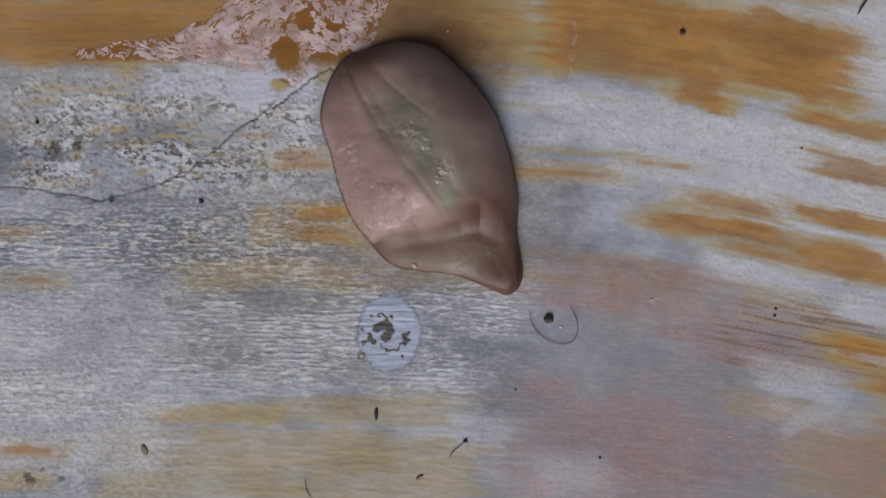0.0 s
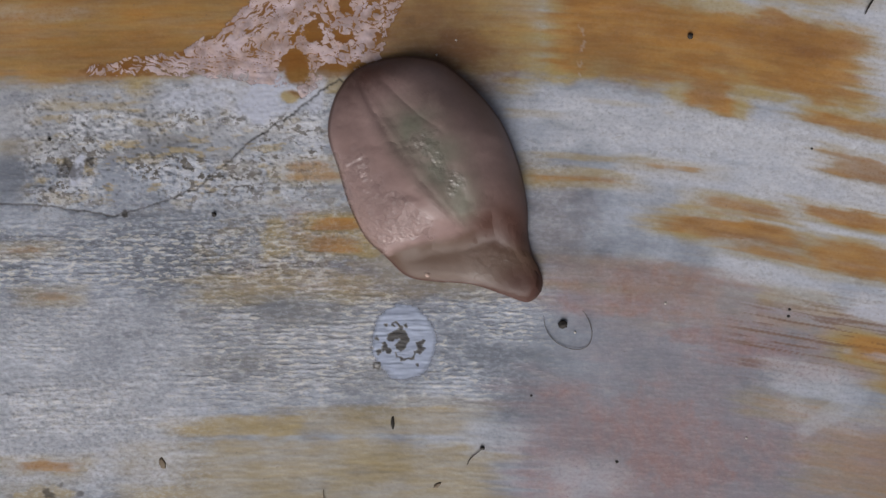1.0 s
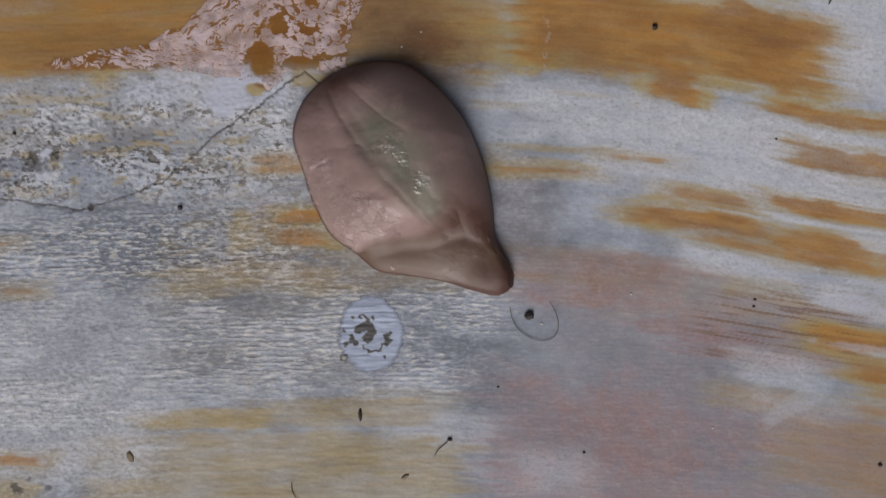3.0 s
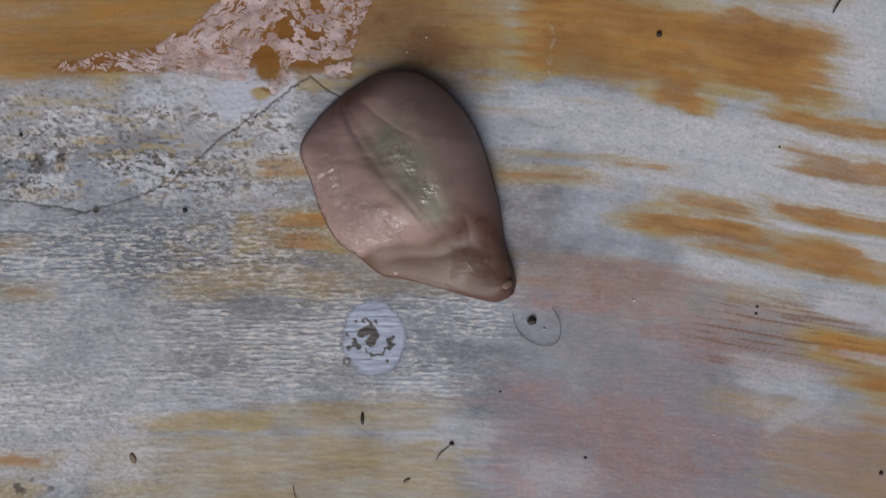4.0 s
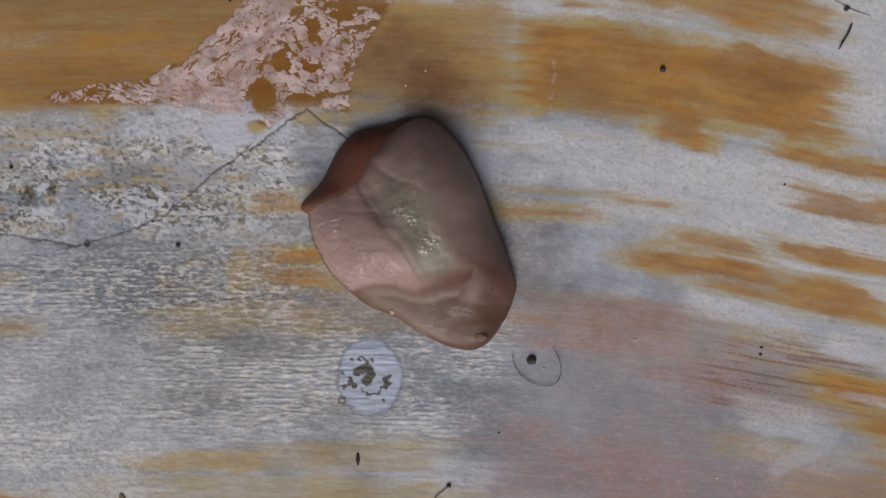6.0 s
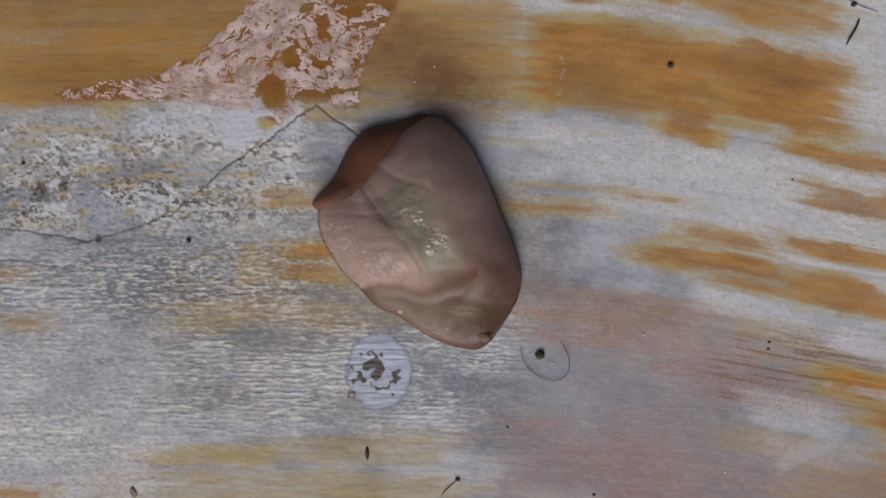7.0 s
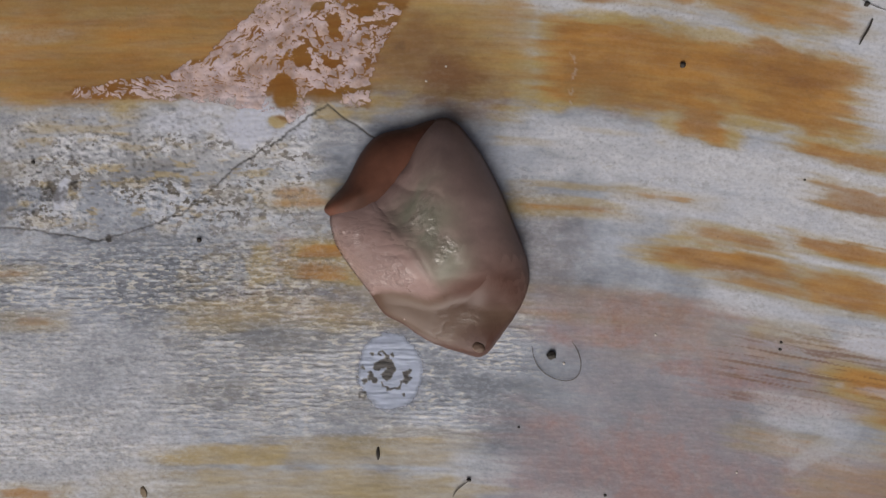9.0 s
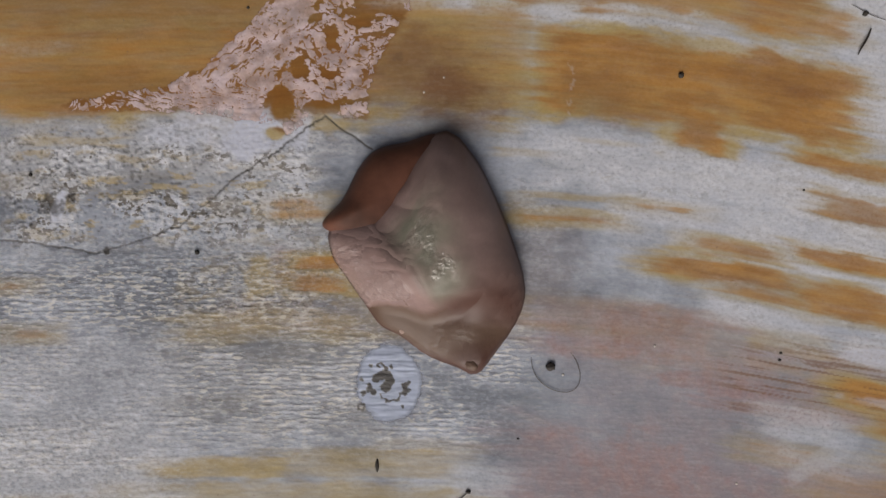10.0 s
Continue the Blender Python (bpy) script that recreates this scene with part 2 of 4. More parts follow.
def thin_layer(name, light, dark, scale, rough, coat, solid, lo, hi):
    """A thin layer that lets the board show through and frays out where its cover ends."""
    m, nodes, links, bsdf = material(name)
    cloud = noise_node(nodes, links, scale, 4)
    links.new(mixed(nodes, links, ranged(nodes, links, cloud, 0.3, 0.7), dark, light), bsdf.inputs["Base Color"])
    bsdf.inputs["Roughness"].default_value = rough
    bsdf.inputs["Coat Weight"].default_value = coat
    bsdf.inputs["Coat Roughness"].default_value = 0.15
    cover = nodes.new("ShaderNodeAttribute")
    cover.attribute_name = "cover"
    clear = nodes.new("ShaderNodeBsdfTransparent")
    mix = nodes.new("ShaderNodeMixShader")
    body = ranged(nodes, links, noise_node(nodes, links, 300, 4, shift=2.0), 0.35, 0.65, *solid)
    fray = mathed(nodes, links, "ADD", cover.outputs["Fac"], mathed(nodes, links, "MULTIPLY", mathed(nodes, links, "SUBTRACT", noise_node(nodes, links, 2600, 3, (0.5, 1, 1)), 0.5), 0.6 * hi))
    links.new(mathed(nodes, links, "MULTIPLY", body, ranged(nodes, links, fray, lo, hi)), mix.inputs[0])
    links.new(clear.outputs[0], mix.inputs[1])
    links.new(bsdf.outputs[0], mix.inputs[2])
    links.new(mix.outputs[0], nodes["Material Output"].inputs[0])
    return m


def flesh(name, light, dark, scale=120.0, wet=1.0, tinted=False):
    """Wet skin, mottled between two colours; its grain lies in the skin's own place of rest."""
    m, nodes, links, bsdf = material(name)
    blot = noise_node(nodes, links, scale, 4, rest=True)
    fine = noise_node(nodes, links, 1500, 3, rest=True)
    wrinkle = noise_node(nodes, links, 520, 4, (1, 0.5, 1), 0.65, rest=True)
    base = mixed(nodes, links, ranged(nodes, links, blot, 0.3, 0.7), dark, light)
    if tinted:
        a = nodes.new("ShaderNodeAttribute")
        a.attribute_name = "skin"
        parts = nodes.new("ShaderNodeSeparateColor")
        links.new(a.outputs["Color"], parts.inputs[0])
        base = mixed(nodes, links, mathed(nodes, links, "MULTIPLY", parts.outputs[1], 0.9), base, (0.255, 0.182, 0.168))
        base = mixed(nodes, links, mathed(nodes, links, "MULTIPLY", a.outputs["Alpha"], 1.0), base, (0.098, 0.057, 0.036))
        base = mixed(nodes, links, parts.outputs[0], base, (0.148, 0.166, 0.122))
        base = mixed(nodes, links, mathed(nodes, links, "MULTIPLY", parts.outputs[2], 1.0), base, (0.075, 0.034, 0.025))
    base = mixed(nodes, links, 1.0, base, mixed(nodes, links, fine, (0.9, 0.9, 0.9), (1.1, 1.1, 1.1)), "MULTIPLY")
    links.new(base, bsdf.inputs["Base Color"])
    bsdf.inputs["Roughness"].default_value = 0.5
    bsdf.inputs["Specular IOR Level"].default_value = 0.2 + 0.1 * wet
    bsdf.inputs["Coat IOR"].default_value = 1.7
    bumped(nodes, links, bsdf, mathed(nodes, links, "ADD", wrinkle, mathed(nodes, links, "MULTIPLY", fine, 0.25)), 0.08, 0.0004)
    slime = nodes.new("ShaderNodeAttribute")
    slime.attribute_name = "slime"
    links.new(ranged(nodes, links, slime.outputs["Fac"], 0.0, 0.7, 0.15 * wet, wet), bsdf.inputs["Coat Weight"])
    links.new(ranged(nodes, links, slime.outputs["Fac"], 0.0, 0.8, 0.5, 0.10), bsdf.inputs["Coat Roughness"])
    drops = noise_node(nodes, links, 1000, 3.0, (0.85, 1, 1), 0.55, rest=True)
    b = nodes.new("ShaderNodeBump")
    b.inputs["Distance"].default_value = 0.0011
    links.new(mathed(nodes, links, "MULTIPLY", slime.outputs["Fac"], 1.0, True), b.inputs["Strength"])
    links.new(drops, b.inputs["Height"])
    links.new(b.outputs[0], bsdf.inputs["Coat Normal"])
    return m


def plain(name, a, b, rough=0.7, scale=900):
    m, nodes, links, bsdf = material(name)
    links.new(mixed(nodes, links, noise_node(nodes, links, scale), a, b), bsdf.inputs["Base Color"])
    bsdf.inputs["Roughness"].default_value = rough
    return m


BOARD = board_material()
# FILM: the sky's reflection on the wet film, put in as pale base colour
FILM = thin_layer("painted_film_sheen", (0.66, 0.56, 0.60), (0.57, 0.43, 0.39), 420, 0.3, 0.6, (0.5, 0.95), 0.0, 0.035)
PAINT = thin_layer("pale_blue_paint", (0.43, 0.50, 0.65), (0.37, 0.43, 0.57), 500, 0.5, 0.0, (0.84, 0.97), 0.0, 0.2)
SOIL = plain("dark_soil", (0.012, 0.011, 0.010), (0.04, 0.033, 0.027))
FIBRE = plain("dark_fibre", (0.02, 0.017, 0.014), (0.05, 0.04, 0.03), 0.5)
HAIR = plain("brown_hair", (0.07, 0.06, 0.05), (0.12, 0.10, 0.085), 0.5)
HUSK = plain("brown_husk", (0.16, 0.12, 0.08), (0.24, 0.19, 0.13))
GRIT = plain("pale_grit", (0.5, 0.47, 0.44), (0.62, 0.59, 0.56), 0.4)


def mesh_object(name, verts, faces, mat, parent=None, smooth=True):
    me = bpy.data.meshes.new(name)
    me.from_pydata([tuple(v) for v in verts], [], [tuple(f) for f in faces])
    me.materials.append(mat)
    if smooth:
        me.shade_smooth()
    ob = new(name, me)
    ob.parent = parent
    return ob


# ---- the board: stains and wear, each (u0, v0, u1, v1, strength) along the grain ----
ORANGE = [
    (-400, -50, 640, 112, 0.62), (-400, -260, 500, -40, 0.5), (560, -75, 960, 98, 0.55), (950, 12, 1512, 146, 0.95), (1040, 80, 1260, 148, 0.75),
    (1190, 90, 1275, 200, 0.9), (1400, 222, 1800, 250, 0.9), (1430, 286, 1800, 334, 0.9), (910, 303, 1100, 318, 0.75),
    (1110, 293, 1240, 305, 0.75), (1210, 358, 1375, 381, 0.8), (1390, 386, 1800, 412, 0.9), (1160, 396, 1400, 424, 0.78), (1400, 434, 1580, 494, 0.88), (1255, 449, 1490, 467, 0.7),
]
ORANGE += [
    (1570, 474, 1800, 520, 0.75), (1040, 494, 1460, 548, 0.2), (1464, 606, 1800, 652, 0.88),
    (1530, 668, 1800, 702, 0.82), (1299, 706, 1425, 736, 0.45), (1400, 762, 1900, 900, 0.42), (1500, 742, 1800, 760, 0.55), (1440, 655, 1640, 664, 0.45), (1330, 574, 1480, 582, 0.35), (1560, 716, 1800, 728, 0.6), (-80, 407, 46, 420, 0.5),
    (22, 486, 96, 502, 0.5), (-20, 790, 104, 814, 0.8), (485, 262, 580, 300, 0.6), (530, 367, 615, 390, 0.85), (524, 400, 620, 429, 0.8),
    (900, -150, 1440, -34, 0.75), (1330, -50, 1505, 2, 0.7), (1290, 166, 1505, 180, 0.6), (1500, 560, 1700, 585, 0.4),
]
OCHRE = [
    (-400, -260, 700, 128, 0.85), (640, -90, 980, 130, 0.8), (860, -170, 1500, -30, 0.8), (930, -5, 1530, 168, 0.95),
    (1260, 150, 1530, 196, 0.55), (50, 146, 240, 167, 0.75), (-60, 205, 80, 242, 0.45), (435, 365, 500, 440, 0.7),
    (225, 712, 520, 756, 0.75), (470, 704, 815, 760, 0.55), (150, 752, 860, 900, 0.6), (180, 836, 280, 864, 0.7), (290, 455, 680, 520, 0.52),
]
OCHRE += [
    (930, 455, 1350, 530, 0.28), (1300, 506, 1455, 552, 0.5),
    (600, 430, 960, 515, 0.42), (370, 255, 450, 300, 0.4), (420, 188, 570, 215, 0.4), (920, 266, 1095, 280, 0.6),
    (870, 188, 1000, 206, 0.6), (850, 142, 930, 160, 0.6), (1080, 240, 1420, 258, 0.22), (540, 120, 640, 150, 0.7),
    (1180, 385, 1520, 446, 0.3), (900, 263, 965, 288, 0.45), (1420, 275, 1800, 350, 0.5), (380, 240, 620, 440, 0.22), (640, 690, 840, 760, 0.35),
]
OCHRE += [
    (-200, 150, 560, 250, 0.25), (280, 440, 720, 690, 0.22), (-60, 820, 110, 880, 0.4), (1020, 490, 1530, 600, 0.22), (1450, 600, 1800, 665, 0.4), (700, 100, 900, 170, 0.35),
]
PINK = [
    (880, 690, 1420, 1000, 0.8), (1180, 540, 1560, 660, 0.7), (930, 462, 1320, 560, 0.85), (1280, 740, 1700, 980, 0.6),
    (1000, 560, 1300, 700, 0.35), (488, 350, 532, 424, 0.7), (400, 440, 640, 500, 0.35), (1080, 640, 1330, 900, 0.45), (620, -60, 780, 90, 0.4),
]
WHITE = [
    (-200, 118, 560, 215, 0.45), (380, 120, 500, 205, 0.95), (255, 115, 420, 165, 0.35), (960, 205, 1800, 300, 0.8),
    (900, 160, 1230, 215, 0.45), (1470, -120, 1800, 200, 0.8), (690, -82, 1240, -40, 0.7), (-200, -28, 120, 2, 0.75),
    (1340, 716, 1520, 762, 0.3), (930, 800, 1080, 900, 0.28), (1280, 350, 1700, 392, 0.75), (1100, 300, 1600, 360, 0.65), (1245, 468, 1452, 506, 0.6), (1334, 406, 1600, 418, 0.75), (1470, 526, 1575, 570, 0.75), (540, 150, 650, 190, 0.55), (1500, 440, 1700, 470, 0.65),
]
WHITE += [
    (1210, 25, 1560, 52, 0.5), (-100, 640, 300, 830, 0.62), (1520, 520, 1700, 600, 0.6), (1320, 640, 1480, 700, 0.45),
    (940, 470, 1130, 500, 0.1), (-100, 500, 330, 720, 0.4), (1060, 322, 1300, 360, 0.3), (800, 740, 900, 800, 0.3),
]
streaks = random.Random(7)
for _ in range(34):
    su, sv, long = streaks.uniform(1180, 1580), streaks.uniform(340, 500), streaks.uniform(60, 220)
    tall = streaks.uniform(4, 11)
    (ORANGE if streaks.random() < 0.55 else WHITE).append((su, sv, su + long, sv + tall, streaks.uniform(0.35, 0.75)))
for _ in range(22):
    su, sv, long = streaks.uniform(860, 1560), streaks.uniform(-120, 190), streaks.uniform(50, 220)
    (OCHRE if streaks.random() < 0.6 else WHITE).append((su, sv, su + long, sv + streaks.uniform(4, 11), streaks.uniform(0.3, 0.7)))
# round spots of black mould and dirt (u, v, radius, strength)
MOULD = [(98, 272, 26, 0.7), (136, 256, 11, 0.85), (42, 850, 14, 0.8), (66, 836, 8, 0.5), (100, 852, 8, 0.6), (196, 352, 9, 0.9), (715, 22, 12, 0.25), (540, 868, 8, 0.4)]
CRACK = [(-60, 326), (28, 331), (68, 333), (88, 341), (138, 348), (178, 353), (208, 346), (238, 338), (278, 326), (328, 310), (348, 288), (378, 268), (428, 225), (477, 196), (537, 157), (572, 131), (587, 123), (612, 142), (652, 172), (668, 180)]


# soft blots with a turn of their own (u, v, radius along, radius across, turn in degrees, strength)
OLIVE_BLOTS = [(512, 98, 44, 31, 80, 1.0), (503, 152, 20, 17, 0, 0.95), (585, 130, 40, 18, 60, 0.6), (615, 95, 60, 40, 0, 0.5), (462, 400, 40, 22, 90, 0.6), (30, 855, 70, 22, 0, 0.6)]
PALE_BLOTS = [(1440, 728, 75, 20, -32, 0.2), (464, 152, 64, 42, -22, 1.0), (113, 272, 34, 11, 110, 0.9), (400, 120, 90, 20, 4, 0.45), (1530, 560, 70, 16, 10, 0.6), (1000, 845, 60, 30, 0, 0.2), (545, 150, 16, 40, 10, 0.6), (330, 150, 70, 24, 0, 0.5), (1380, 690, 60, 12, 12, 0.22), (1550, 640, 80, 12, 12, 0.4)]
# brown stains; those next to the slug also hold its soft shadow as colour
STAIN_SHADE_BLOTS = [(1080, 488, 180, 38, 9, 0.24), (955, 395, 80, 95, 0, 0.22), (985, 478, 110, 34, 8, 0.24), (700, 500, 110, 24, 5, 0.16), (735, 35, 125, 80, 0, 0.6), (805, 80, 100, 58, 25, 0.74), (250, -75, 420, 60, 0, 0.3), (1065, 105, 90, 45, 12, 0.4), (1390, 85, 90, 36, 10, 0.38), (1235, 165, 42, 30, 0, 0.35), (180, 70, 160, 40, 0, 0.3), (545, 405, 50, 24, 0, 0.3), (1500, 320, 90, 16, 10, 0.25), (1300, 425, 120, 16, 11, 0.3), (1180, 20, 60, 20, 8, 0.25)]
ROSY_BLOTS = [(1130, 760, 120, 70, 10, 0.7), (1010, 760, 90, 50, 0, 0.5), (1250, 600, 140, 24, 10, 0.7), (1180, 830, 100, 60, 0, 0.7), (980, 860, 70, 30, 0, 0.3), (1480, 800, 120, 50, 0, 0.5)]


def blot_mask(u, v, blots, seed, outer=1.15, inner=0.6):
    total = np.zeros_like(u)
    wave = fractal(u / 34, v / 24, seed, 4, 0.6)
    for bu, bv, ra, rb, turn, strength in blots:
        c, q = math.cos(radians(turn)), math.sin(radians(turn))
        a, b = (u - bu) * c + (v - bv) * q, (v - bv) * c - (u - bu) * q
        total = np.maximum(total, strength * ramp(-(np.hypot(a / ra, b / rb) + 0.5 * wave), -outer, -inner))
    return total


def streak_mask(s, n, stains, seed, ragged=1.0, grow=0.0):
    """Brushed patches whose ends run out in streaks along the grain."""
    total = np.zeros_like(s)
    fray = fractal(s / 300, n / 10, seed, 3, 0.6)
    wave = fractal(s / 75, n / 24, seed + 9, 4, 0.6)
    thin = fractal(s / 120, n / 8.0, seed + 17, 3, 0.55)
    for u0, v0, u1, v1, strength in stains:
        mid = grain_fall(np.array((min(max(u0, -60), 1640) + min(max(u1, -60), 1640)) / 2.0))
        a, b = v0 - mid, v1 - mid
        tall = b - a
        edge = 3 + 0.12 * tall + 0.4 * grow
        long = min(70.0, 0.28 * (u1 - u0)) * ragged
        ends = np.minimum(s - u0, u1 - s) + fray * long * 0.6 + wave * 14 + 3 * grow
        sides = np.minimum(n - a, b - n) + wave * (2.5 + 0.12 * tall) + thin * 3.0 + grow
        inside = ramp(ends, -0.55 * long - 6, 0.6 * long + 8) * ramp(sides, -edge, edge)
        total = np.maximum(total, strength * inside * (0.92 + 0.06 * thin + 0.24 * wave))
    return np.clip(total, 0, 1)


def near_line(u, v, points):
    best = np.full_like(u, 1e9)
    for (x0, y0), (x1, y1) in zip(points, points[1:]):
        dx, dy = x1 - x0, y1 - y0
        f = np.clip(((u - x0) * dx + (v - y0) * dy) / (dx * dx + dy * dy), 0, 1)
        best = np.minimum(best, np.hypot(u - x0 - f * dx, v - y0 - f * dy))
    return best


def region(u, v, u0, v0, u1, v1, soft):
    return ramp(u, u0 - soft, u0 + soft) * ramp(-u, -u1 - soft, -u1 + soft) * ramp(v, v0 - soft, v0 + soft) * ramp(-v, -v1 - soft, -v1 + soft)


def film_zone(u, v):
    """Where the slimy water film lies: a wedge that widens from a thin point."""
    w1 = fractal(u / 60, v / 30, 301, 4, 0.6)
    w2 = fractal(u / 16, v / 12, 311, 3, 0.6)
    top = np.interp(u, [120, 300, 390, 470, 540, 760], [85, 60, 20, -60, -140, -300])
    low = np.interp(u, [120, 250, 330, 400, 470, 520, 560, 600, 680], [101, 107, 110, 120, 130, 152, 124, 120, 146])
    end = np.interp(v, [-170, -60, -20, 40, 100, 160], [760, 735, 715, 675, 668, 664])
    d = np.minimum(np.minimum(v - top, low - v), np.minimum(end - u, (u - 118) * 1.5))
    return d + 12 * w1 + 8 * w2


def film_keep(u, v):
    """Pattern of the painted sheen: slanting ripples where it thins out, a maze of shreds and holes where it is thick.
    """
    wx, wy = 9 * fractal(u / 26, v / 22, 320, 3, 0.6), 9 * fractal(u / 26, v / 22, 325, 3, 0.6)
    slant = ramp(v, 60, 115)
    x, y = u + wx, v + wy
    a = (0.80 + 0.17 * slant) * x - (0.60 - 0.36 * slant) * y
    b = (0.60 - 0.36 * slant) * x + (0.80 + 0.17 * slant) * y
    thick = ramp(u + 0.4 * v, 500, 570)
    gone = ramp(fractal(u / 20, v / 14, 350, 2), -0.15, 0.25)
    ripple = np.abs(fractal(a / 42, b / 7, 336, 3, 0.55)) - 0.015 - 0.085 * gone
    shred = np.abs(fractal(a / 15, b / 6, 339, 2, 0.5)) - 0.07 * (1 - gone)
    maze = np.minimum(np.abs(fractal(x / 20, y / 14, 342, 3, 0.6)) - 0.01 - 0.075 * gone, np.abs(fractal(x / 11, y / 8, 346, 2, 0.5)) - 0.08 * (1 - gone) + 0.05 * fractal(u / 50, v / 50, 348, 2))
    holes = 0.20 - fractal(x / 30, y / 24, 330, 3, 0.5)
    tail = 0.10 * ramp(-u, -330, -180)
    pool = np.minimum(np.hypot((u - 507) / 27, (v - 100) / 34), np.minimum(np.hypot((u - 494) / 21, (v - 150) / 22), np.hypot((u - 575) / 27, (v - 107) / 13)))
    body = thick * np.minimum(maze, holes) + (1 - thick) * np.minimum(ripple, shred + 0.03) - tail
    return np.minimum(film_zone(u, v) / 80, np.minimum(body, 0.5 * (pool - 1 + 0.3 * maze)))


# the dark places where the round paint spot is worn through: (u, v, radius, half width, from, to in degrees)
WORN_ARCS = [(680, 586, 11, 8.0, -170, 80), (667, 592, 14, 4.5, 100, 175), (692, 603, 19, 2.2, 10, 160), (711, 601, 8, 4.5, -60, 60), (640, 631, 6, 1.6, -180, 180), (676, 566, 9, 1.6, -150, 10)]
WORN_DOTS = [(642, 583, 4), (645, 607, 5), (672, 562, 3), (692, 561, 3), (722, 593, 4), (726, 601, 2.5), (712, 630, 3), (657, 558, 3), (655, 600, 6), (632, 600, 3), (662, 584, 3), (683, 622, 3)]


def worn_through(u, v):
    """0 to 1 where the paint of the round spot has gone."""
    x, y = u + 4 * fractal(u / 8, v / 6, 430, 2), v + 4 * fractal(u / 8, v / 6, 433, 2)
    best = np.full_like(u, 99.0)
    for cu, cv, r, half, lo, hi in WORN_ARCS:
        ang = np.degrees(np.arctan2(y - cv, x - cu))
        off = np.abs((ang - (lo + hi) / 2 + 180) % 360 - 180) - (hi - lo) / 2
        far = np.abs(np.hypot(x - cu, y - cv) - r) + np.clip(off, 0, 180) * r * 0.0175
        best = np.minimum(best, far - half)
    for cu, cv, r in WORN_DOTS:
        best = np.minimum(best, np.hypot(x - cu, y - cv) - r)
    return ramp(-best, -1.6, 1.2)


def relief(u, v):
    """Height of the board's face, and its masks of colour and wear; the brown one also holds painted shade of the slug.
    """
    fall = grain_fall(u)
    bend = 5 * fractal(u / 260, v / 200, 5, 2)
    s, n = u, v - fall + bend
    orange = streak_mask(s, n, ORANGE, 20)
    halo = streak_mask(s, n, ORANGE, 20, 1.2, 13.0)
    ochre = np.maximum.reduce([streak_mask(s, n, OCHRE, 60), 0.9 * halo, blot_mask(u, v, OLIVE_BLOTS, 500)])
    cloud = fractal(s / 130, n / 75, 200, 5, 0.55)
    haze = fractal(u / 60, v / 45, 520, 5, 0.6)
    pink = np.maximum(0.95 * streak_mask(s, n, PINK, 100, 1.6) * np.clip(0.75 + 0.7 * haze, 0.1, 1.2), blot_mask(u, v, ROSY_BLOTS, 540))
    white = np.maximum(streak_mask(s, n, WHITE, 140), 0.9 * blot_mask(u, v, PALE_BLOTS, 560))
    lines = fractal(s / 34, n / 4.2, 180, 3, 0.6)
    broad = fractal(s / 150, n / 26, 190, 4, 0.6)
    crumbly = fractal(s / 7, n / 5.5, 210, 2, 0.6)
    calmer = ramp(u, 860, 960)
    combed = np.maximum.reduce([region(u, v, 280, 470, 930, 690, 60) * ramp(cloud + 0.6 * haze, -0.5, 0.15), 0.95 * region(u, v, -80, 370, 560, 490, 40), 0.6 * region(u, v, -120, 480, 300, 760, 50) * ramp(haze, -0.2, 0.3), 0.10 + 0 * u])
    crust = np.maximum.reduce([region(u, v, 20, 125, 570, 340, 40), 0.6 * region(u, v, 300, 310, 640, 480, 40), 0.22 * region(u, v, -120, 650, 260, 900, 50), 0.30 * region(u, v, 900, 190, 1250, 330, 50) * ramp(haze, -0.3, 0.3), 0.30 * region(u, v, 1280, 420, 1560, 560, 40) * ramp(haze, -0.1, 0.3), 0.14 * region(u, v, 880, -160, 1750, 420, 50), 0.06 + 0 * u])
    pale = blot_mask(u, v, PALE_BLOTS, 560)
    grained = np.maximum.reduce([0.45 * region(u, v, -150, 470, 340, 930, 60), 0.55 * region(u, v, -150, 330, 640, 480, 50), 0.35 * region(u, v, 240, 440, 900, 720, 60), 0.22 * region(u, v, 860, 180, 1750, 450, 60) * ramp(haze, -0.2, 0.4)])
    crust = crust * (1 - 0.85 * pale)
    flake = combed * ramp(lines + 0.3 * cloud, 0.22, 0.48) + crust * ramp(0.7 * crumbly + 0.9 * haze + 0.5 * fractal(u / 16, v / 10, 215, 3, 0.6), 0.05, 0.40)
    ochre = np.maximum(ochre, 0.62 * crust * ramp(fractal(u / 42, v / 16, 590, 4, 0.6), 0.04, 0.38))
    dull = region(u, v, 40, 130, 560, 340, 40) * (1 - pale)
    dry = 1 - 0.75 * np.clip(orange + 0.5 * ochre, 0, 1)
    white = np.clip(white * (0.8 + (0.35 - 0.25 * calmer) * crumbly + 0.3 * haze) + 0.58 * flake * dry, 0, 1)
    white = white * (1 - 0.75 * ramp(orange, 0.35, 0.7)) * (1 - 0.5 * ramp(ochre, 0.45, 0.8))
    white = white * (1 - 0.95 * blot_mask(u, v, OLIVE_BLOTS, 500)) * (1 - 0.12 * dull)
    scar = near_line(u + 3 * crumbly, v, [(1014, 38), (1020, 70), (1012, 100), (1010, 132)])
    white = np.maximum(white, 0.2 * ramp(-scar, -5, -1) * ramp(fractal(u / 5, v / 7, 610, 2), 0.0, 0.25))
    orange = np.clip(orange * (1 - 0.45 * np.clip(white, 0, 1)), 0, 1)
    pits = crust * ramp(-crumbly - 0.25 * cloud, 0.36, 0.55) * dry
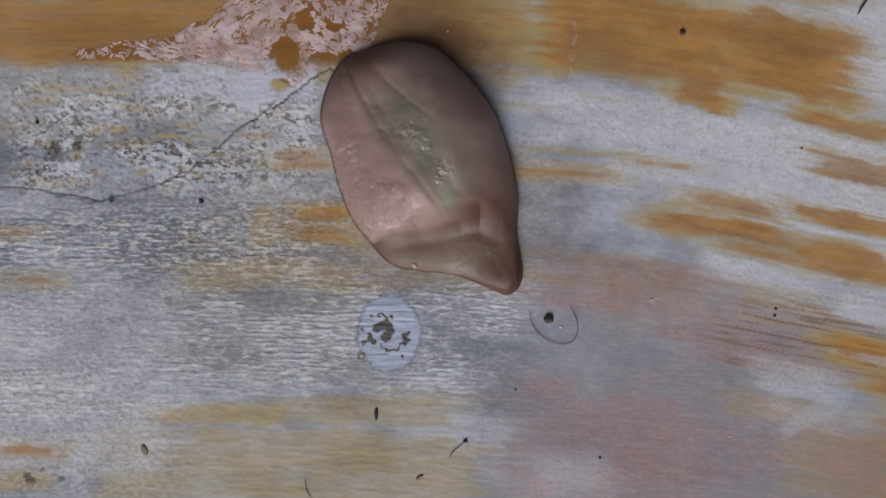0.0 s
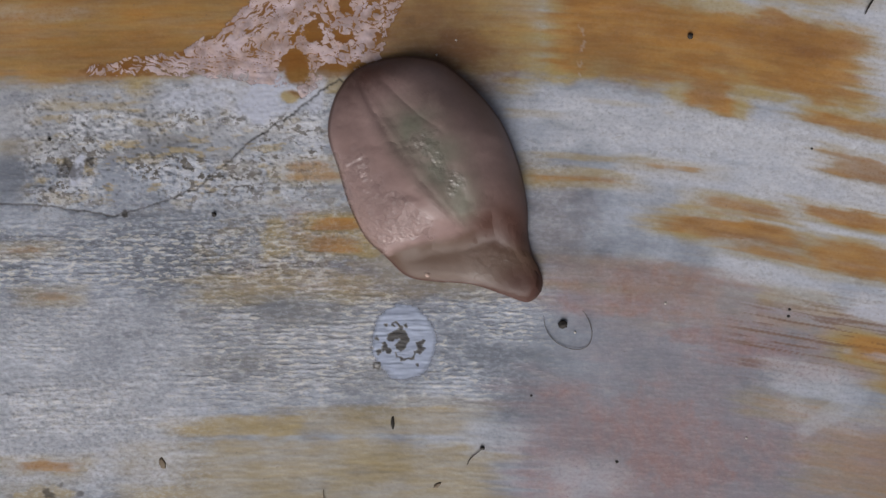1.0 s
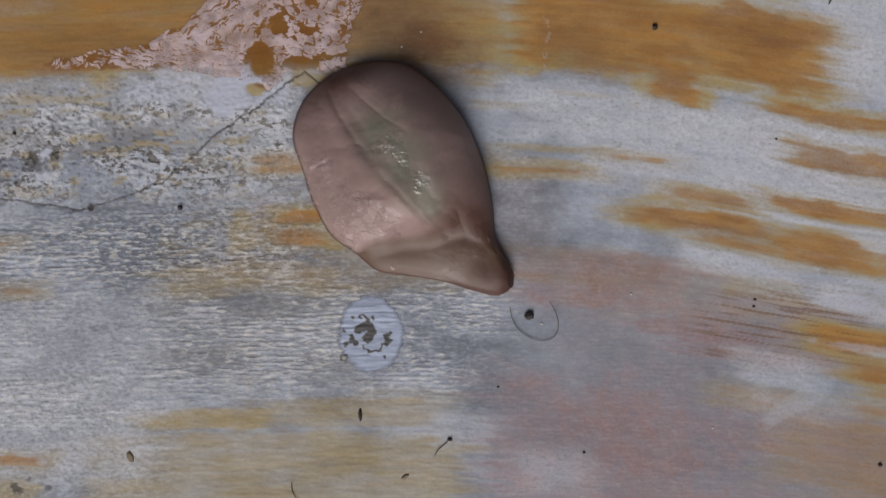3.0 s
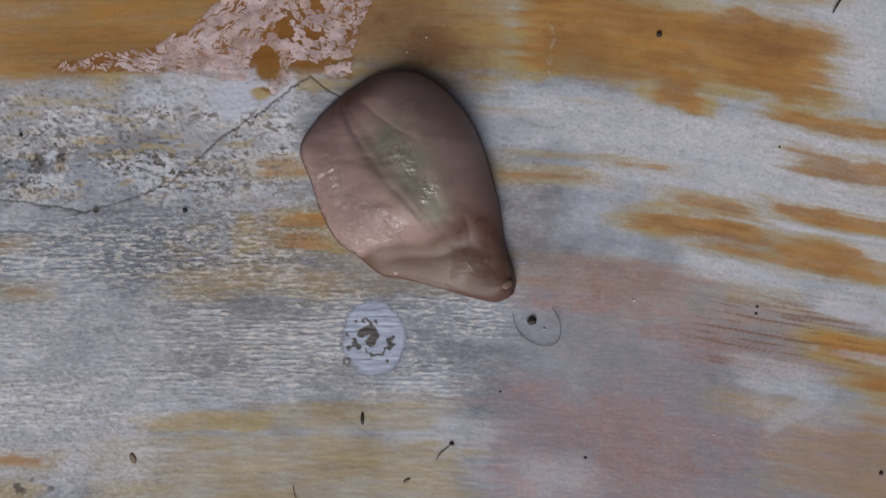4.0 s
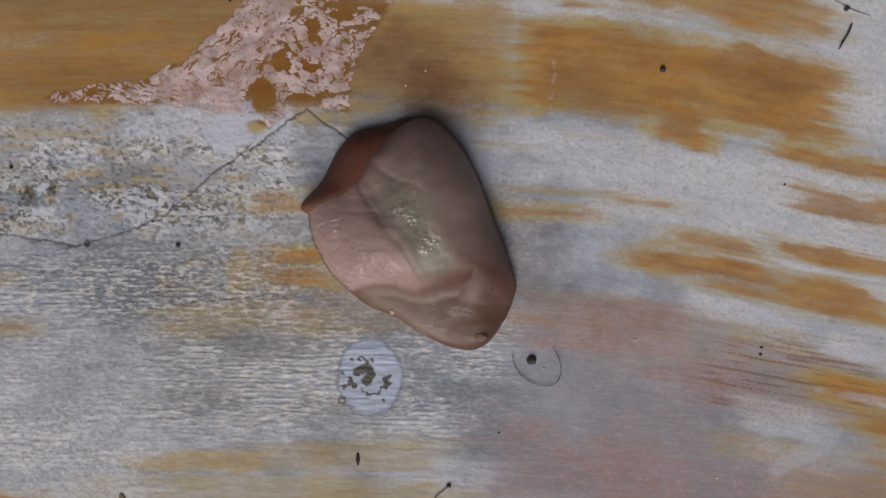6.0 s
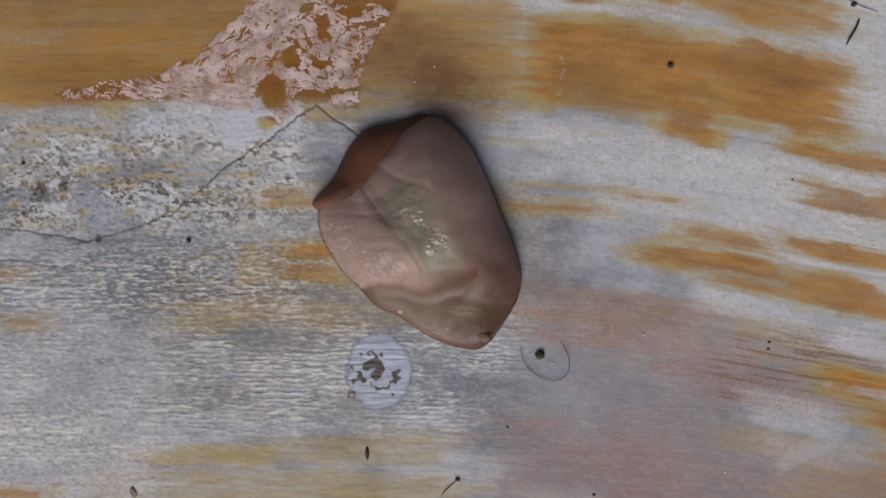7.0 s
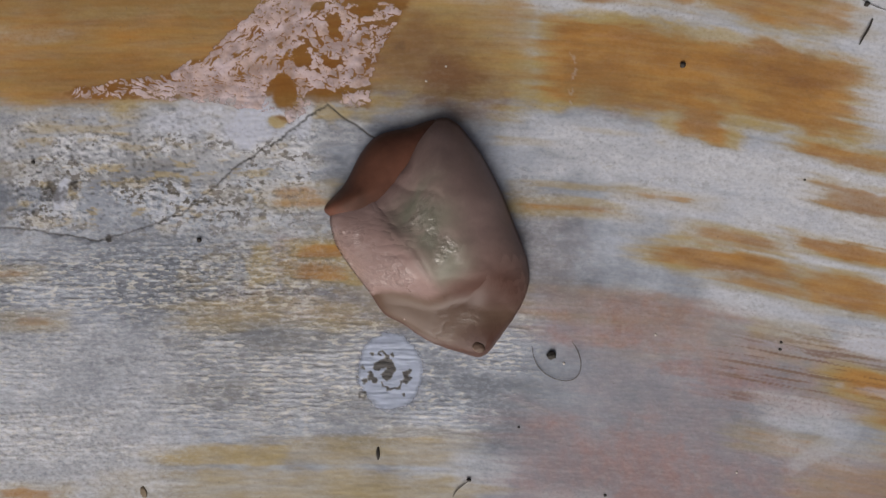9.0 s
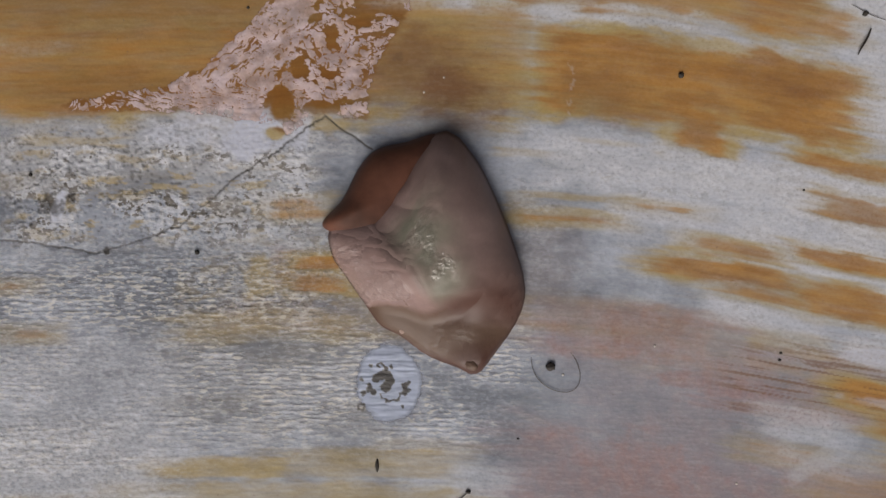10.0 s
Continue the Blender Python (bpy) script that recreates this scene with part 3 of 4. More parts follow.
    gaps = combed * ramp(-lines, 0.34, 0.6) * dry
    dirt = 0.42 * pits + 0.32 * gaps
    for mu, mv, r, k in MOULD:
        far = np.hypot(u - mu, (v - mv) * 1.15) / r + 0.55 * crumbly + 0.3 * broad
        dirt = np.maximum(dirt, k * ramp(-far, -1.05, -0.45))
    crack = near_line(u + 1.5 * crumbly, v + 1.5 * crumbly + 4 * fractal(u / 28, v / 400, 570, 2), CRACK)
    line = ramp(-crack, -2.7, -0.5) * np.clip(0.95 + 0.4 * broad, 0, 1)
    dirt = np.maximum(dirt, 0.92 * line)
    dirt = np.maximum(dirt * (1 - 0.8 * ramp(-np.hypot(u - 689, v - 590), -70, -50)), 0.9 * worn_through(u, v))
    zone = film_zone(u, v)
    wet = np.maximum(ramp(zone, -6, 6), 0.45 * ramp(-v, -100, -60) * ramp(-u, -720, -600))
    brown = 0.75 * region(u, v, 1260, 535, 1560, 655, 40) * ramp(fractal(s / 110, n / 4.5, 240, 3), 0.12, 0.35)
    brown = np.maximum(brown, 1.35 * blot_mask(u, v, STAIN_SHADE_BLOTS, 580, 1.55, 0.1))
    brown = np.maximum(brown, 0.6 * ramp(zone, -4, 4) * ramp(-film_keep(u, v), -0.03, 0.015))
    brown = np.maximum(brown, 0.26 * orange * ramp(fractal(s / 60, n / 12, 260, 4), 0.15, 0.5))
    tone = np.clip(0.5 + 0.7 * cloud + 0.5 * haze + 0.2 * broad + 0.25 * lines * combed + 0.4 * ramp(u, 850, 1100) * ramp(-v, -460, -380) + 0.25 * ramp(u, 1300, 1500) + 0.3 * ramp(u, 1080, 1300) * ramp(v, 180, 260) * ramp(-v, -640, -560) + 0.16 * dull, 0, 1)
    tone = np.clip(tone - 0.3 * region(u, v, 905, 230, 1050, 470, 45) - 0.3 * region(u, v, 200, 360, 660, 530, 60) - 0.15 * region(u, v, -100, 360, 250, 480, 50) + 0.15 * region(u, v, -100, 560, 260, 840, 60), 0, 1)
    calm = region(u, v, 880, 560, 1800, 1100, 70)
    tone = np.clip(tone * (1 - 0.6 * calm) + 0.14 * calm + 0.4 * pale, 0, 1)
    z = 0.000045 * lines * (0.3 - 0.24 * calmer + combed * (1 - 0.5 * calmer)) * (1 - 0.7 * orange) + 0.00003 * crumbly * crust + 0.00008 * broad * (1 - 0.6 * orange) * (1 - 0.6 * calmer) + 0.00007 * white - 0.00008 * pits - 0.00007 * line
    stain = np.stack([orange, ochre * (1 - 0.5 * white), white, pink], -1)
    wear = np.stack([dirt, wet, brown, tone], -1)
    face = np.stack([crust * dry * ramp(haze + 0.3 * cloud, -0.35, 0.25), combed * dry, pale * (1 - blot_mask(u, v, OLIVE_BLOTS, 500)), grained * dry], -1)
    return z, stain, wear, face


def axis(lo, hi, step, far_lo, far_hi):
    """Close lines in the middle, wide apart towards the board's ends."""
    return np.concatenate([np.linspace(far_lo, lo, 16)[:-1], np.arange(lo, hi, step), np.linspace(hi, far_hi, 16)])


def build_board():
    us = axis(-110, 1690, 2.0, -3400, 5000)
    vs = axis(-170, 970, 2.0, -1400, 2200)
    us = np.concatenate([us[:1], us, us[-1:]])
    vs = np.concatenate([vs[:1], vs, vs[-1:]])
    u, v = np.meshgrid(us, vs)
    z, stain, wear, face = relief(u, v)
    z[0, :] = z[-1, :] = -0.022
    z[:, 0] = z[:, -1] = -0.022
    rows, cols = u.shape
    co = np.stack([(u - 784) * U, (441 - v) * U, z], -1).reshape(-1, 3)
    i = np.arange(rows * cols).reshape(rows, cols)
    quads = np.stack([i[:-1, :-1], i[1:, :-1], i[1:, 1:], i[:-1, 1:]], -1).reshape(-1, 4)
    quads = np.concatenate([quads, [[i[0, 0], i[0, -1], i[-1, -1], i[-1, 0]]]])
    me = bpy.data.meshes.new("board")
    me.vertices.add(len(co))
    me.vertices.foreach_set("co", co.astype(np.float32).ravel())
    me.loops.add(quads.size)
    me.loops.foreach_set("vertex_index", quads.astype(np.int32).ravel())
    me.polygons.add(len(quads))
    me.polygons.foreach_set("loop_start", np.arange(0, quads.size, 4, dtype=np.int32))
    me.update(calc_edges=True)
    for name, values in (("stain", stain), ("wear", wear), ("face", face)):
        a = me.attributes.new(name, "FLOAT_COLOR", "POINT")
        a.data.foreach_set("color", values.reshape(-1).astype(np.float32))
    along = np.stack([u * U, (v - grain_fall(u)) * U, 0 * u], -1).reshape(-1)
    me.attributes.new("grain", "FLOAT_VECTOR", "POINT").data.foreach_set("vector", along.astype(np.float32))
    me.materials.append(BOARD)
    me.shade_smooth()
    return tagged(new("board", me), "weathered wooden board with worn grey-white paint and orange stains", "wooden board", kind="structure")


build_board()


def sheet(name, u0, v0, u1, v1, step, keep, height, mat, calm=1.0):
    """A thin uneven layer on the board: only the cells that keep() leaves."""
    us, vs = np.arange(u0, u1, step), np.arange(v0, v1, step)
    u, v = np.meshgrid(us, vs)
    inside = keep(u, v)
    base = relief(u, v)[0]
    z = calm * base + height(u, v, inside)
    i = np.arange(u.size).reshape(u.shape)
    some = inside > -0.02
    live = some[:-1, :-1] | some[1:, :-1] | some[1:, 1:] | some[:-1, 1:]
    quads = np.stack([i[:-1, :-1], i[1:, :-1], i[1:, 1:], i[:-1, 1:]], -1)[live]
    used, faces = np.unique(quads, return_inverse=True)
    co = np.stack([(u - 784) * U, (441 - v) * U, z], -1).reshape(-1, 3)[used]
    ob = mesh_object(name, co.tolist(), faces.reshape(-1, 4).tolist(), mat)
    ob.data.attributes.new("cover", "FLOAT", "POINT").data.foreach_set("value", inside.reshape(-1)[used].astype(np.float32))
    return ob


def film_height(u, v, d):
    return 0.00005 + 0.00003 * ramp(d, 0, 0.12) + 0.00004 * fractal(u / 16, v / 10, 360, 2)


# pale sheets that paint the sheen of the wet film onto the board
film = tagged(new("film_sheen"), "thin wet slime film on the orange board, its sky sheen painted whitish", "slime film")
for name, u0, u1, label in (("thin_film", 90, 522.7, "rippled part that thins out, its sheen painted pinkish"), ("torn_film", 522, 780, "thick part broken into a maze, its sheen painted lilac")):
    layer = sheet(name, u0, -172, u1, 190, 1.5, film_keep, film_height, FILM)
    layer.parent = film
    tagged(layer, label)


def spot_keep(u, v):
    edge = 1 - np.hypot((u - 689) / 62, (v - 590) / 73) + 0.05 * fractal(u / 60, v / 6, 410, 3) + 0.04 * fractal(u / 22, v / 22, 412, 2)
    return np.minimum(edge, 0.5 - worn_through(u, v))


spot = sheet("paint_spot", 600, 495, 780, 690, 1.6, spot_keep, lambda u, v, d: 0.00004 + 0 * u, PAINT, 1.0)
tagged(spot, "round pale bluish paint spot worn through in the middle", "paint spot")


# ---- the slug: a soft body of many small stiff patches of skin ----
EYE_U, EYE_V, EYE_Z = 830.0, 395.0, 0.1115    # the camera's rough place; raised parts are shifted towards it to fit its view


def smooth_loop(points, count):
    p, out = np.array(points, float), []
    k = len(p)
    for j in range(count):
        f = j * k / count
        a = int(f)
        t = f - a
        p0, p1, p2, p3 = p[(a - 1) % k], p[a % k], p[(a + 1) % k], p[(a + 2) % k]
        out.append(0.5 * (2 * p1 + (p2 - p0) * t + (2 * p0 - 5 * p1 + 4 * p2 - p3) * t * t + (3 * p1 - p0 - 3 * p2 + p3) * t**3))
    return np.array(out)


def lobe(name, outline, top, height, mat, parent, label="", full=2.6, lumps=0.04, seed=1, rings=30, around=140):
    """A domed lobe over a smooth outline, fullest at top, its origin lies under top."""
    loop, peak = smooth_loop(outline, around), np.array(top, float)
    verts, faces = [], []
    for k in range(rings + 1):
        r = math.sin(0.5 * math.pi * k / rings) if k else 0.002
        at = peak + (loop - peak) * r
        dome = (1 - min(r, 1.0) ** full) ** 0.5
        bump = fractal(at[:, 0] / 50, at[:, 1] / 60, seed, 3) * lumps * (1 - r**6)
        z = 0.0005 + np.maximum(height * (dome + bump), 0.0)
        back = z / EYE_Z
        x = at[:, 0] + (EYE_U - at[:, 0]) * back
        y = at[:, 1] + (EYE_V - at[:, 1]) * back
        verts += list(zip((x - peak[0]) * U, (peak[1] - y) * U, z))
    n = around
    low = len(verts)
    at = peak + (loop - peak) * 0.97
    verts += [((x - peak[0]) * U, (peak[1] - y) * U, -0.0004) for x, y in at]
    foot = len(verts)
    verts.append((0, 0, -0.0004))
    faces.append(tuple(range(n)))
    for j in range(n):
        q = (j + 1) % n
        for k in range(rings):
            faces.append((k * n + j, (k + 1) * n + j, (k + 1) * n + q, k * n + q))
        e = rings * n
        faces.append((e + j, low + j, low + q, e + q))
        faces.append((low + j, foot, low + q))
    ob = mesh_object(name, verts, faces, mat, parent)
    rest = np.array(verts) + np.array(place(*top))
    ob.data.attributes.new("rest", "FLOAT_VECTOR", "POINT").data.foreach_set("vector", rest.astype(np.float32).ravel())
    ob.location = place(*top)
    if label:
        tagged(ob, label)
    return ob


def groove_at(u, v):
    """Along and across the groove on the body, from its upper end: 0 to 1, and -1 to 1 over its width."""
    dx, dy = 183 / 335.0, 280 / 335.0
    along = ((u - 632) * dx + (v - 108) * dy) / 335
    bow = 12 * np.sin(np.pi * np.clip(along, 0, 1))
    across = (u - 632) * dy - (v - 108) * dx - bow
    wide = 18 + 38 * np.sin(np.pi * np.clip(along, 0, 1) ** 0.85) ** 0.8
    return along, across / wide


def fringe_line(u):
    """Where the flank ends above the foot fringe."""
    return np.interp(u, [640, 700, 790, 850, 885, 930], [436, 412, 393, 383, 402, 440])


def body_folds(u, v):
    along, across = groove_at(u, v)
    live = ramp(along, -0.02, 0.12) * ramp(-along, -1.12, -0.9)
    hollow = -0.00036 * ramp(-along, -1.0, -0.7) * ramp(-np.abs(across), -1.0, -0.25)
    ridge = 0.00006 * np.exp(-(((across - 1.1) / 0.4) ** 2)) * ramp(-along, -0.75, -0.5)
    lip = ramp(-along, -0.95, -0.7) * 0.00010 * np.exp(-(((across + 1.05) / 0.22) ** 2)) - 0.00009 * np.exp(-(((across + 0.75) / 0.12) ** 2))
    below = v - fringe_line(u)
    step = (-0.00045 * ramp(below, -5, 9) - 0.00022 * np.exp(-((below - 3) / 6.0) ** 2)) * (1 - 0.9 * ramp(u, 790, 845))
    crease = -0.00010 * np.exp(-((v - 150 - 0.95 * (u - 690) + 0.0016 * (u - 690) ** 2) / 7.0) ** 2) * ramp(u, 650, 690) * ramp(-u, -800, -740)
    lumps = 0.00034 * fractal(u / 60, v / 70, 77, 2) + 0.00007 * fractal(u / 26, v / 20, 79, 2) + 0.00002 * fractal(u / 12, v / 9, 78, 2)
    return live * (hollow + ridge + lip) + step + crease + lumps


def body_slime(u, v):
    """Where the slime on the skin has gathered in drops and shreds."""
    along, across = groove_at(u, v)
    n = fractal(u / 36, v / 30, 95, 3, 0.6)
    flank = ramp(-across, 1.2, 2.1) * ramp(v + 0.2 * u, 325, 400) * ramp(-v - 0.25 * u, -610, -560)
    glint = ramp(-np.abs(across - 0.1), -0.9, -0.2) * ramp(along, 0.35, 0.5) * ramp(-along, -0.9, -0.75)
    head = ramp(-np.hypot((u - 835) / 75, (v - 455) / 55), -1.1, -0.5)
    return np.clip((1.2 * flank + 0.85 * glint + 0.24 * head) * (0.75 + 1.2 * n), 0.06, 1)


def body_skin(u, v):
    along, across = groove_at(u, v)
    n = fractal(u / 40, v / 40, 91, 3)
    green = 0.85 * ramp(across, -1.3, -0.2) * ramp(-across, -1.9, 0.0) * ramp(along, 0.1, 0.4) * ramp(-along, -1.05, -0.85)
    below = 0.95 * ramp(v - fringe_line(u) + 8 * n, -9, 12)
    # mauve skin towards the right, with some of that side's shade painted in
    mauve = ramp(across + 0.5 * n, 0.2, 2.5) * (1 - below)
    spot = np.exp(-((along - 0.02) / 0.09) ** 2) * np.exp(-((across * 0.4) ** 2))
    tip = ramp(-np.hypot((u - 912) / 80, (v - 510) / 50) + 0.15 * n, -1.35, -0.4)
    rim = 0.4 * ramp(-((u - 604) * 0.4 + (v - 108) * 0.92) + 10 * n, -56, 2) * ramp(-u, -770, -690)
    # dark lower right flank: skin colour together with shade put into it
    flank_tint_shade = 0.62 * ramp(u + 14 * n, 785, 890) * ramp(v, 230, 360) * ramp(-v, -440, -405)
    # shadow in the crease above the fringe, put in as umber
    crease_shade = 0.8 * np.exp(-(((u - 845) / 54) ** 2) - ((v - 388) / 34) ** 2)
    umber = np.clip(crease_shade + 0.6 * spot + tip + rim + flank_tint_shade, 0, 1)
    tan = np.maximum(below, 0.7 * ramp(v + 20 * n, 340, 420) * ramp(across, -0.4, 0.6))
    return np.stack([np.clip(green * (0.8 + 0.5 * n), 0, 1), mauve, umber, tan], -1)


PINKISH = (0.295, 0.206, 0.193), (0.23, 0.156, 0.145)
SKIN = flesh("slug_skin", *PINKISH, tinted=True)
UMBER = flesh("slug_umber", (0.125, 0.052, 0.034), (0.06, 0.026, 0.017), 170, 0.2)
MOUTH_SKIN = flesh("slug_mouth", (0.16, 0.105, 0.078), (0.085, 0.055, 0.042), 700, 0.6)
BEAD_SKIN = flesh("slug_bead", (0.42, 0.31, 0.27), (0.36, 0.26, 0.22))

# how the slug's outline draws together: seconds, and the bends of its edge
OUTLINE = {}
OUTLINE[0] = [(607, 110), (643, 92), (683, 78), (726, 74), (774, 88), (825, 132), (874, 195), (904, 275), (918, 352), (915, 412), (925, 489), (902, 523), (861, 509), (801, 487), (736, 481), (691, 468), (656, 432), (624, 391), (600, 331), (587, 276), (569, 213), (580, 156)]
OUTLINE[2.5] = [(609, 130), (645, 112), (675, 105), (720, 103), (765, 113), (814, 150), (862, 207), (893, 275), (909, 353), (913, 426), (946, 494), (923, 526), (887, 520), (832, 500), (768, 489), (712, 483), (665, 445), (631, 421), (603, 380), (580, 307), (560, 231), (575, 167)]
OUTLINE[4.5] = [(638, 180), (674, 153), (715, 129), (755, 120), (785, 124), (830, 152), (874, 208), (902, 284), (922, 370), (935, 451), (945, 496), (912, 531), (867, 526), (817, 511), (767, 491), (706, 479), (667, 447), (632, 424), (603, 372), (584, 311), (566, 266), (600, 216)]
OUTLINE[5.5] = [(660, 212), (690, 183), (730, 155), (770, 136), (799, 135), (843, 169), (881, 231), (909, 314), (937, 398), (943, 452), (921, 511), (886, 539), (837, 535), (798, 518), (749, 488), (695, 466), (658, 441), (627, 413), (603, 373), (588, 323), (580, 292), (598, 262)]
OUTLINE[7] = [(645, 237), (705, 188), (740, 163), (770, 146), (800, 144), (845, 180), (882, 250), (915, 335), (940, 414), (931, 474), (899, 522), (867, 553), (813, 547), (774, 529), (734, 499), (685, 476), (657, 445), (622, 409), (598, 366), (581, 319), (583, 308), (600, 281)]
OUTLINE[8.5] = [(648, 256), (711, 214), (744, 172), (767, 151), (796, 148), (845, 198), (880, 260), (914, 344), (937, 418), (926, 468), (886, 528), (854, 562), (810, 555), (770, 542), (731, 516), (687, 494), (658, 454), (629, 416), (604, 379), (587, 337), (585, 318), (602, 290)]
OUTLINE[10] = [(648, 290), (702, 242), (740, 197), (766, 166), (799, 153), (844, 196), (882, 272), (909, 345), (928, 409), (922, 470), (880, 532), (841, 576), (800, 560), (756, 542), (714, 510), (678, 490), (652, 455), (620, 408), (601, 378), (589, 354), (586, 334), (604, 308)]
OUTLINE[3.8] = [(0.35 * a + 0.65 * c, 0.35 * b + 0.65 * d) for (a, b), (c, d) in zip(OUTLINE[2.5], OUTLINE[4.5])]
TIMES = sorted(OUTLINE)
# the head that swells under the fringe: its tip, the way it points (degrees, down from the right) and its height in mm
HEAD = {0: (905, 480, 35, 0.0), 2.5: (912, 486, 35, 0.15), 3.8: (929, 497, 35, 1.0), 4.5: (922, 505, 50, 1.15), 5.5: (895, 517, 76, 1.25), 7: (876, 532, 82, 1.25), 8.5: (851, 548, 89, 1.2), 10: (833, 566, 95, 1.1)}


def head_swell(t, u, v):
    hu, hv, way, tall = HEAD[t]
    c, q = math.cos(radians(way)), math.sin(radians(way))
    along, aside = (u - hu) * c + (v - hv) * q, (v - hv) * c - (u - hu) * q
    return 0.001 * tall * np.exp(-((aside / 42) ** 2)) * ramp(along, -165, -70) * ramp(-along, -22, 6)


EDGES = {t: np.array(OUTLINE[t], float) for t in TIMES}
ANCHORS = (0, 4, 11, 16, 22)


def bend_along(p, f):
    """A place on the smooth closed line through the points p, f counted in points."""
    k = len(p)
    a = np.floor(f).astype(int)
    w = (f - a)[..., None]
    p0, p1, p2, p3 = p[(a - 1) % k], p[a % k], p[(a + 1) % k], p[(a + 2) % k]
    return 0.5 * (2 * p1 + (p2 - p0) * w + (2 * p0 - 5 * p1 + 4 * p2 - p3) * w**2 + (3 * p1 - p0 - 3 * p2 + p3) * w**3)


def shared_out(p, base):
    """The bends of p slid along its line, so that between the anchors they share the way as those of base do."""
    out = p.copy()
    for a, b in zip(ANCHORS, ANCHORS[1:]):
        f = np.linspace(a, b, 40 * (b - a) + 1)
        runs = []
        for q in (p, base):
            line = bend_along(q, f)
            runs.append(np.concatenate([[0], np.cumsum(np.hypot(*np.diff(line, axis=0).T))]))
        want = runs[1][::40] / runs[1][-1] * runs[0][-1]
        out[a:b] = bend_along(p, np.interp(want, runs[0], f))[:-1]
    return out


EDGES = {t: shared_out(EDGES[t], EDGES[0]) for t in TIMES}
MIDDLE = {t: EDGES[t].mean(0) for t in TIMES}
HEIGHT = {0: 0.0086, 2.5: 0.0084, 3.8: 0.0085, 4.5: 0.0086, 5.5: 0.0088, 7: 0.0088, 8.5: 0.0088, 10: 0.0086}


def edge_at(t, turn):
    """The edge at a share 0 to 1 of the way round, at one of the times."""
    return bend_along(EDGES[t], (turn % 1.0) * len(EDGES[t]))


def flat_skin(t, turn, lean):
    out = np.sin(np.clip(lean, 0, 0.5 * np.pi)) ** (2 / 2.3)
    return MIDDLE[t] + (edge_at(t, turn) - MIDDLE[t]) * out[..., None]


def skin_place(t, turn, lean):
    """A place on the slug's skin: turn round the body, lean from its top (0) to its edge on the board."""
    at, rest = flat_skin(t, turn, lean), flat_skin(TIMES[0], turn, lean)
    u, v = rest[..., 0], rest[..., 1]
    low = 1 - 0.52 * ramp(v + 0.35 * (u - 780), 300, 500) - 0.40 * ramp(-u, -770, -600)
    z = 0.0003 + HEIGHT[t] * np.cos(lean) * low + body_folds(u, v) * ramp(np.cos(lean), 0.0, 0.35)
    flat = ramp(v - fringe_line(u), -34, 36) * (1 - 0.5 * ramp(u, 880, 920))
    z = z * (1 - flat) + flat * 0.0025 * (1 - np.exp(-np.maximum(z, 0) / 0.0022))
    z = z + head_swell(t, at[..., 0], at[..., 1]) * ramp(np.cos(lean), 0.0, 0.3)
    z = np.where(lean > 0.5 * np.pi, 0.0003 - 0.012 * (lean - 0.5 * np.pi), z)
    # slid towards EYE as it rises, so the outline fits the camera's view
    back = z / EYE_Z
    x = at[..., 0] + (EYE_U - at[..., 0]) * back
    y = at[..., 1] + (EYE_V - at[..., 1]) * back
    return np.stack([(x - 784) * U, (441 - y) * U, z], -1)


def rigid(a, b, weight):
    """The turn and the shift that lay the points a best on the points b."""
    w = (weight / weight.sum())[:, None]
    ca, cb = (a * w).sum(0), (b * w).sum(0)
    p, _, q = np.linalg.svd(((a - ca) * w).T @ (b - cb))
    turn = q.T @ np.diag([1, 1, np.sign(np.linalg.det(q.T @ p.T))]) @ p.T
    return turn, cb - turn @ ca


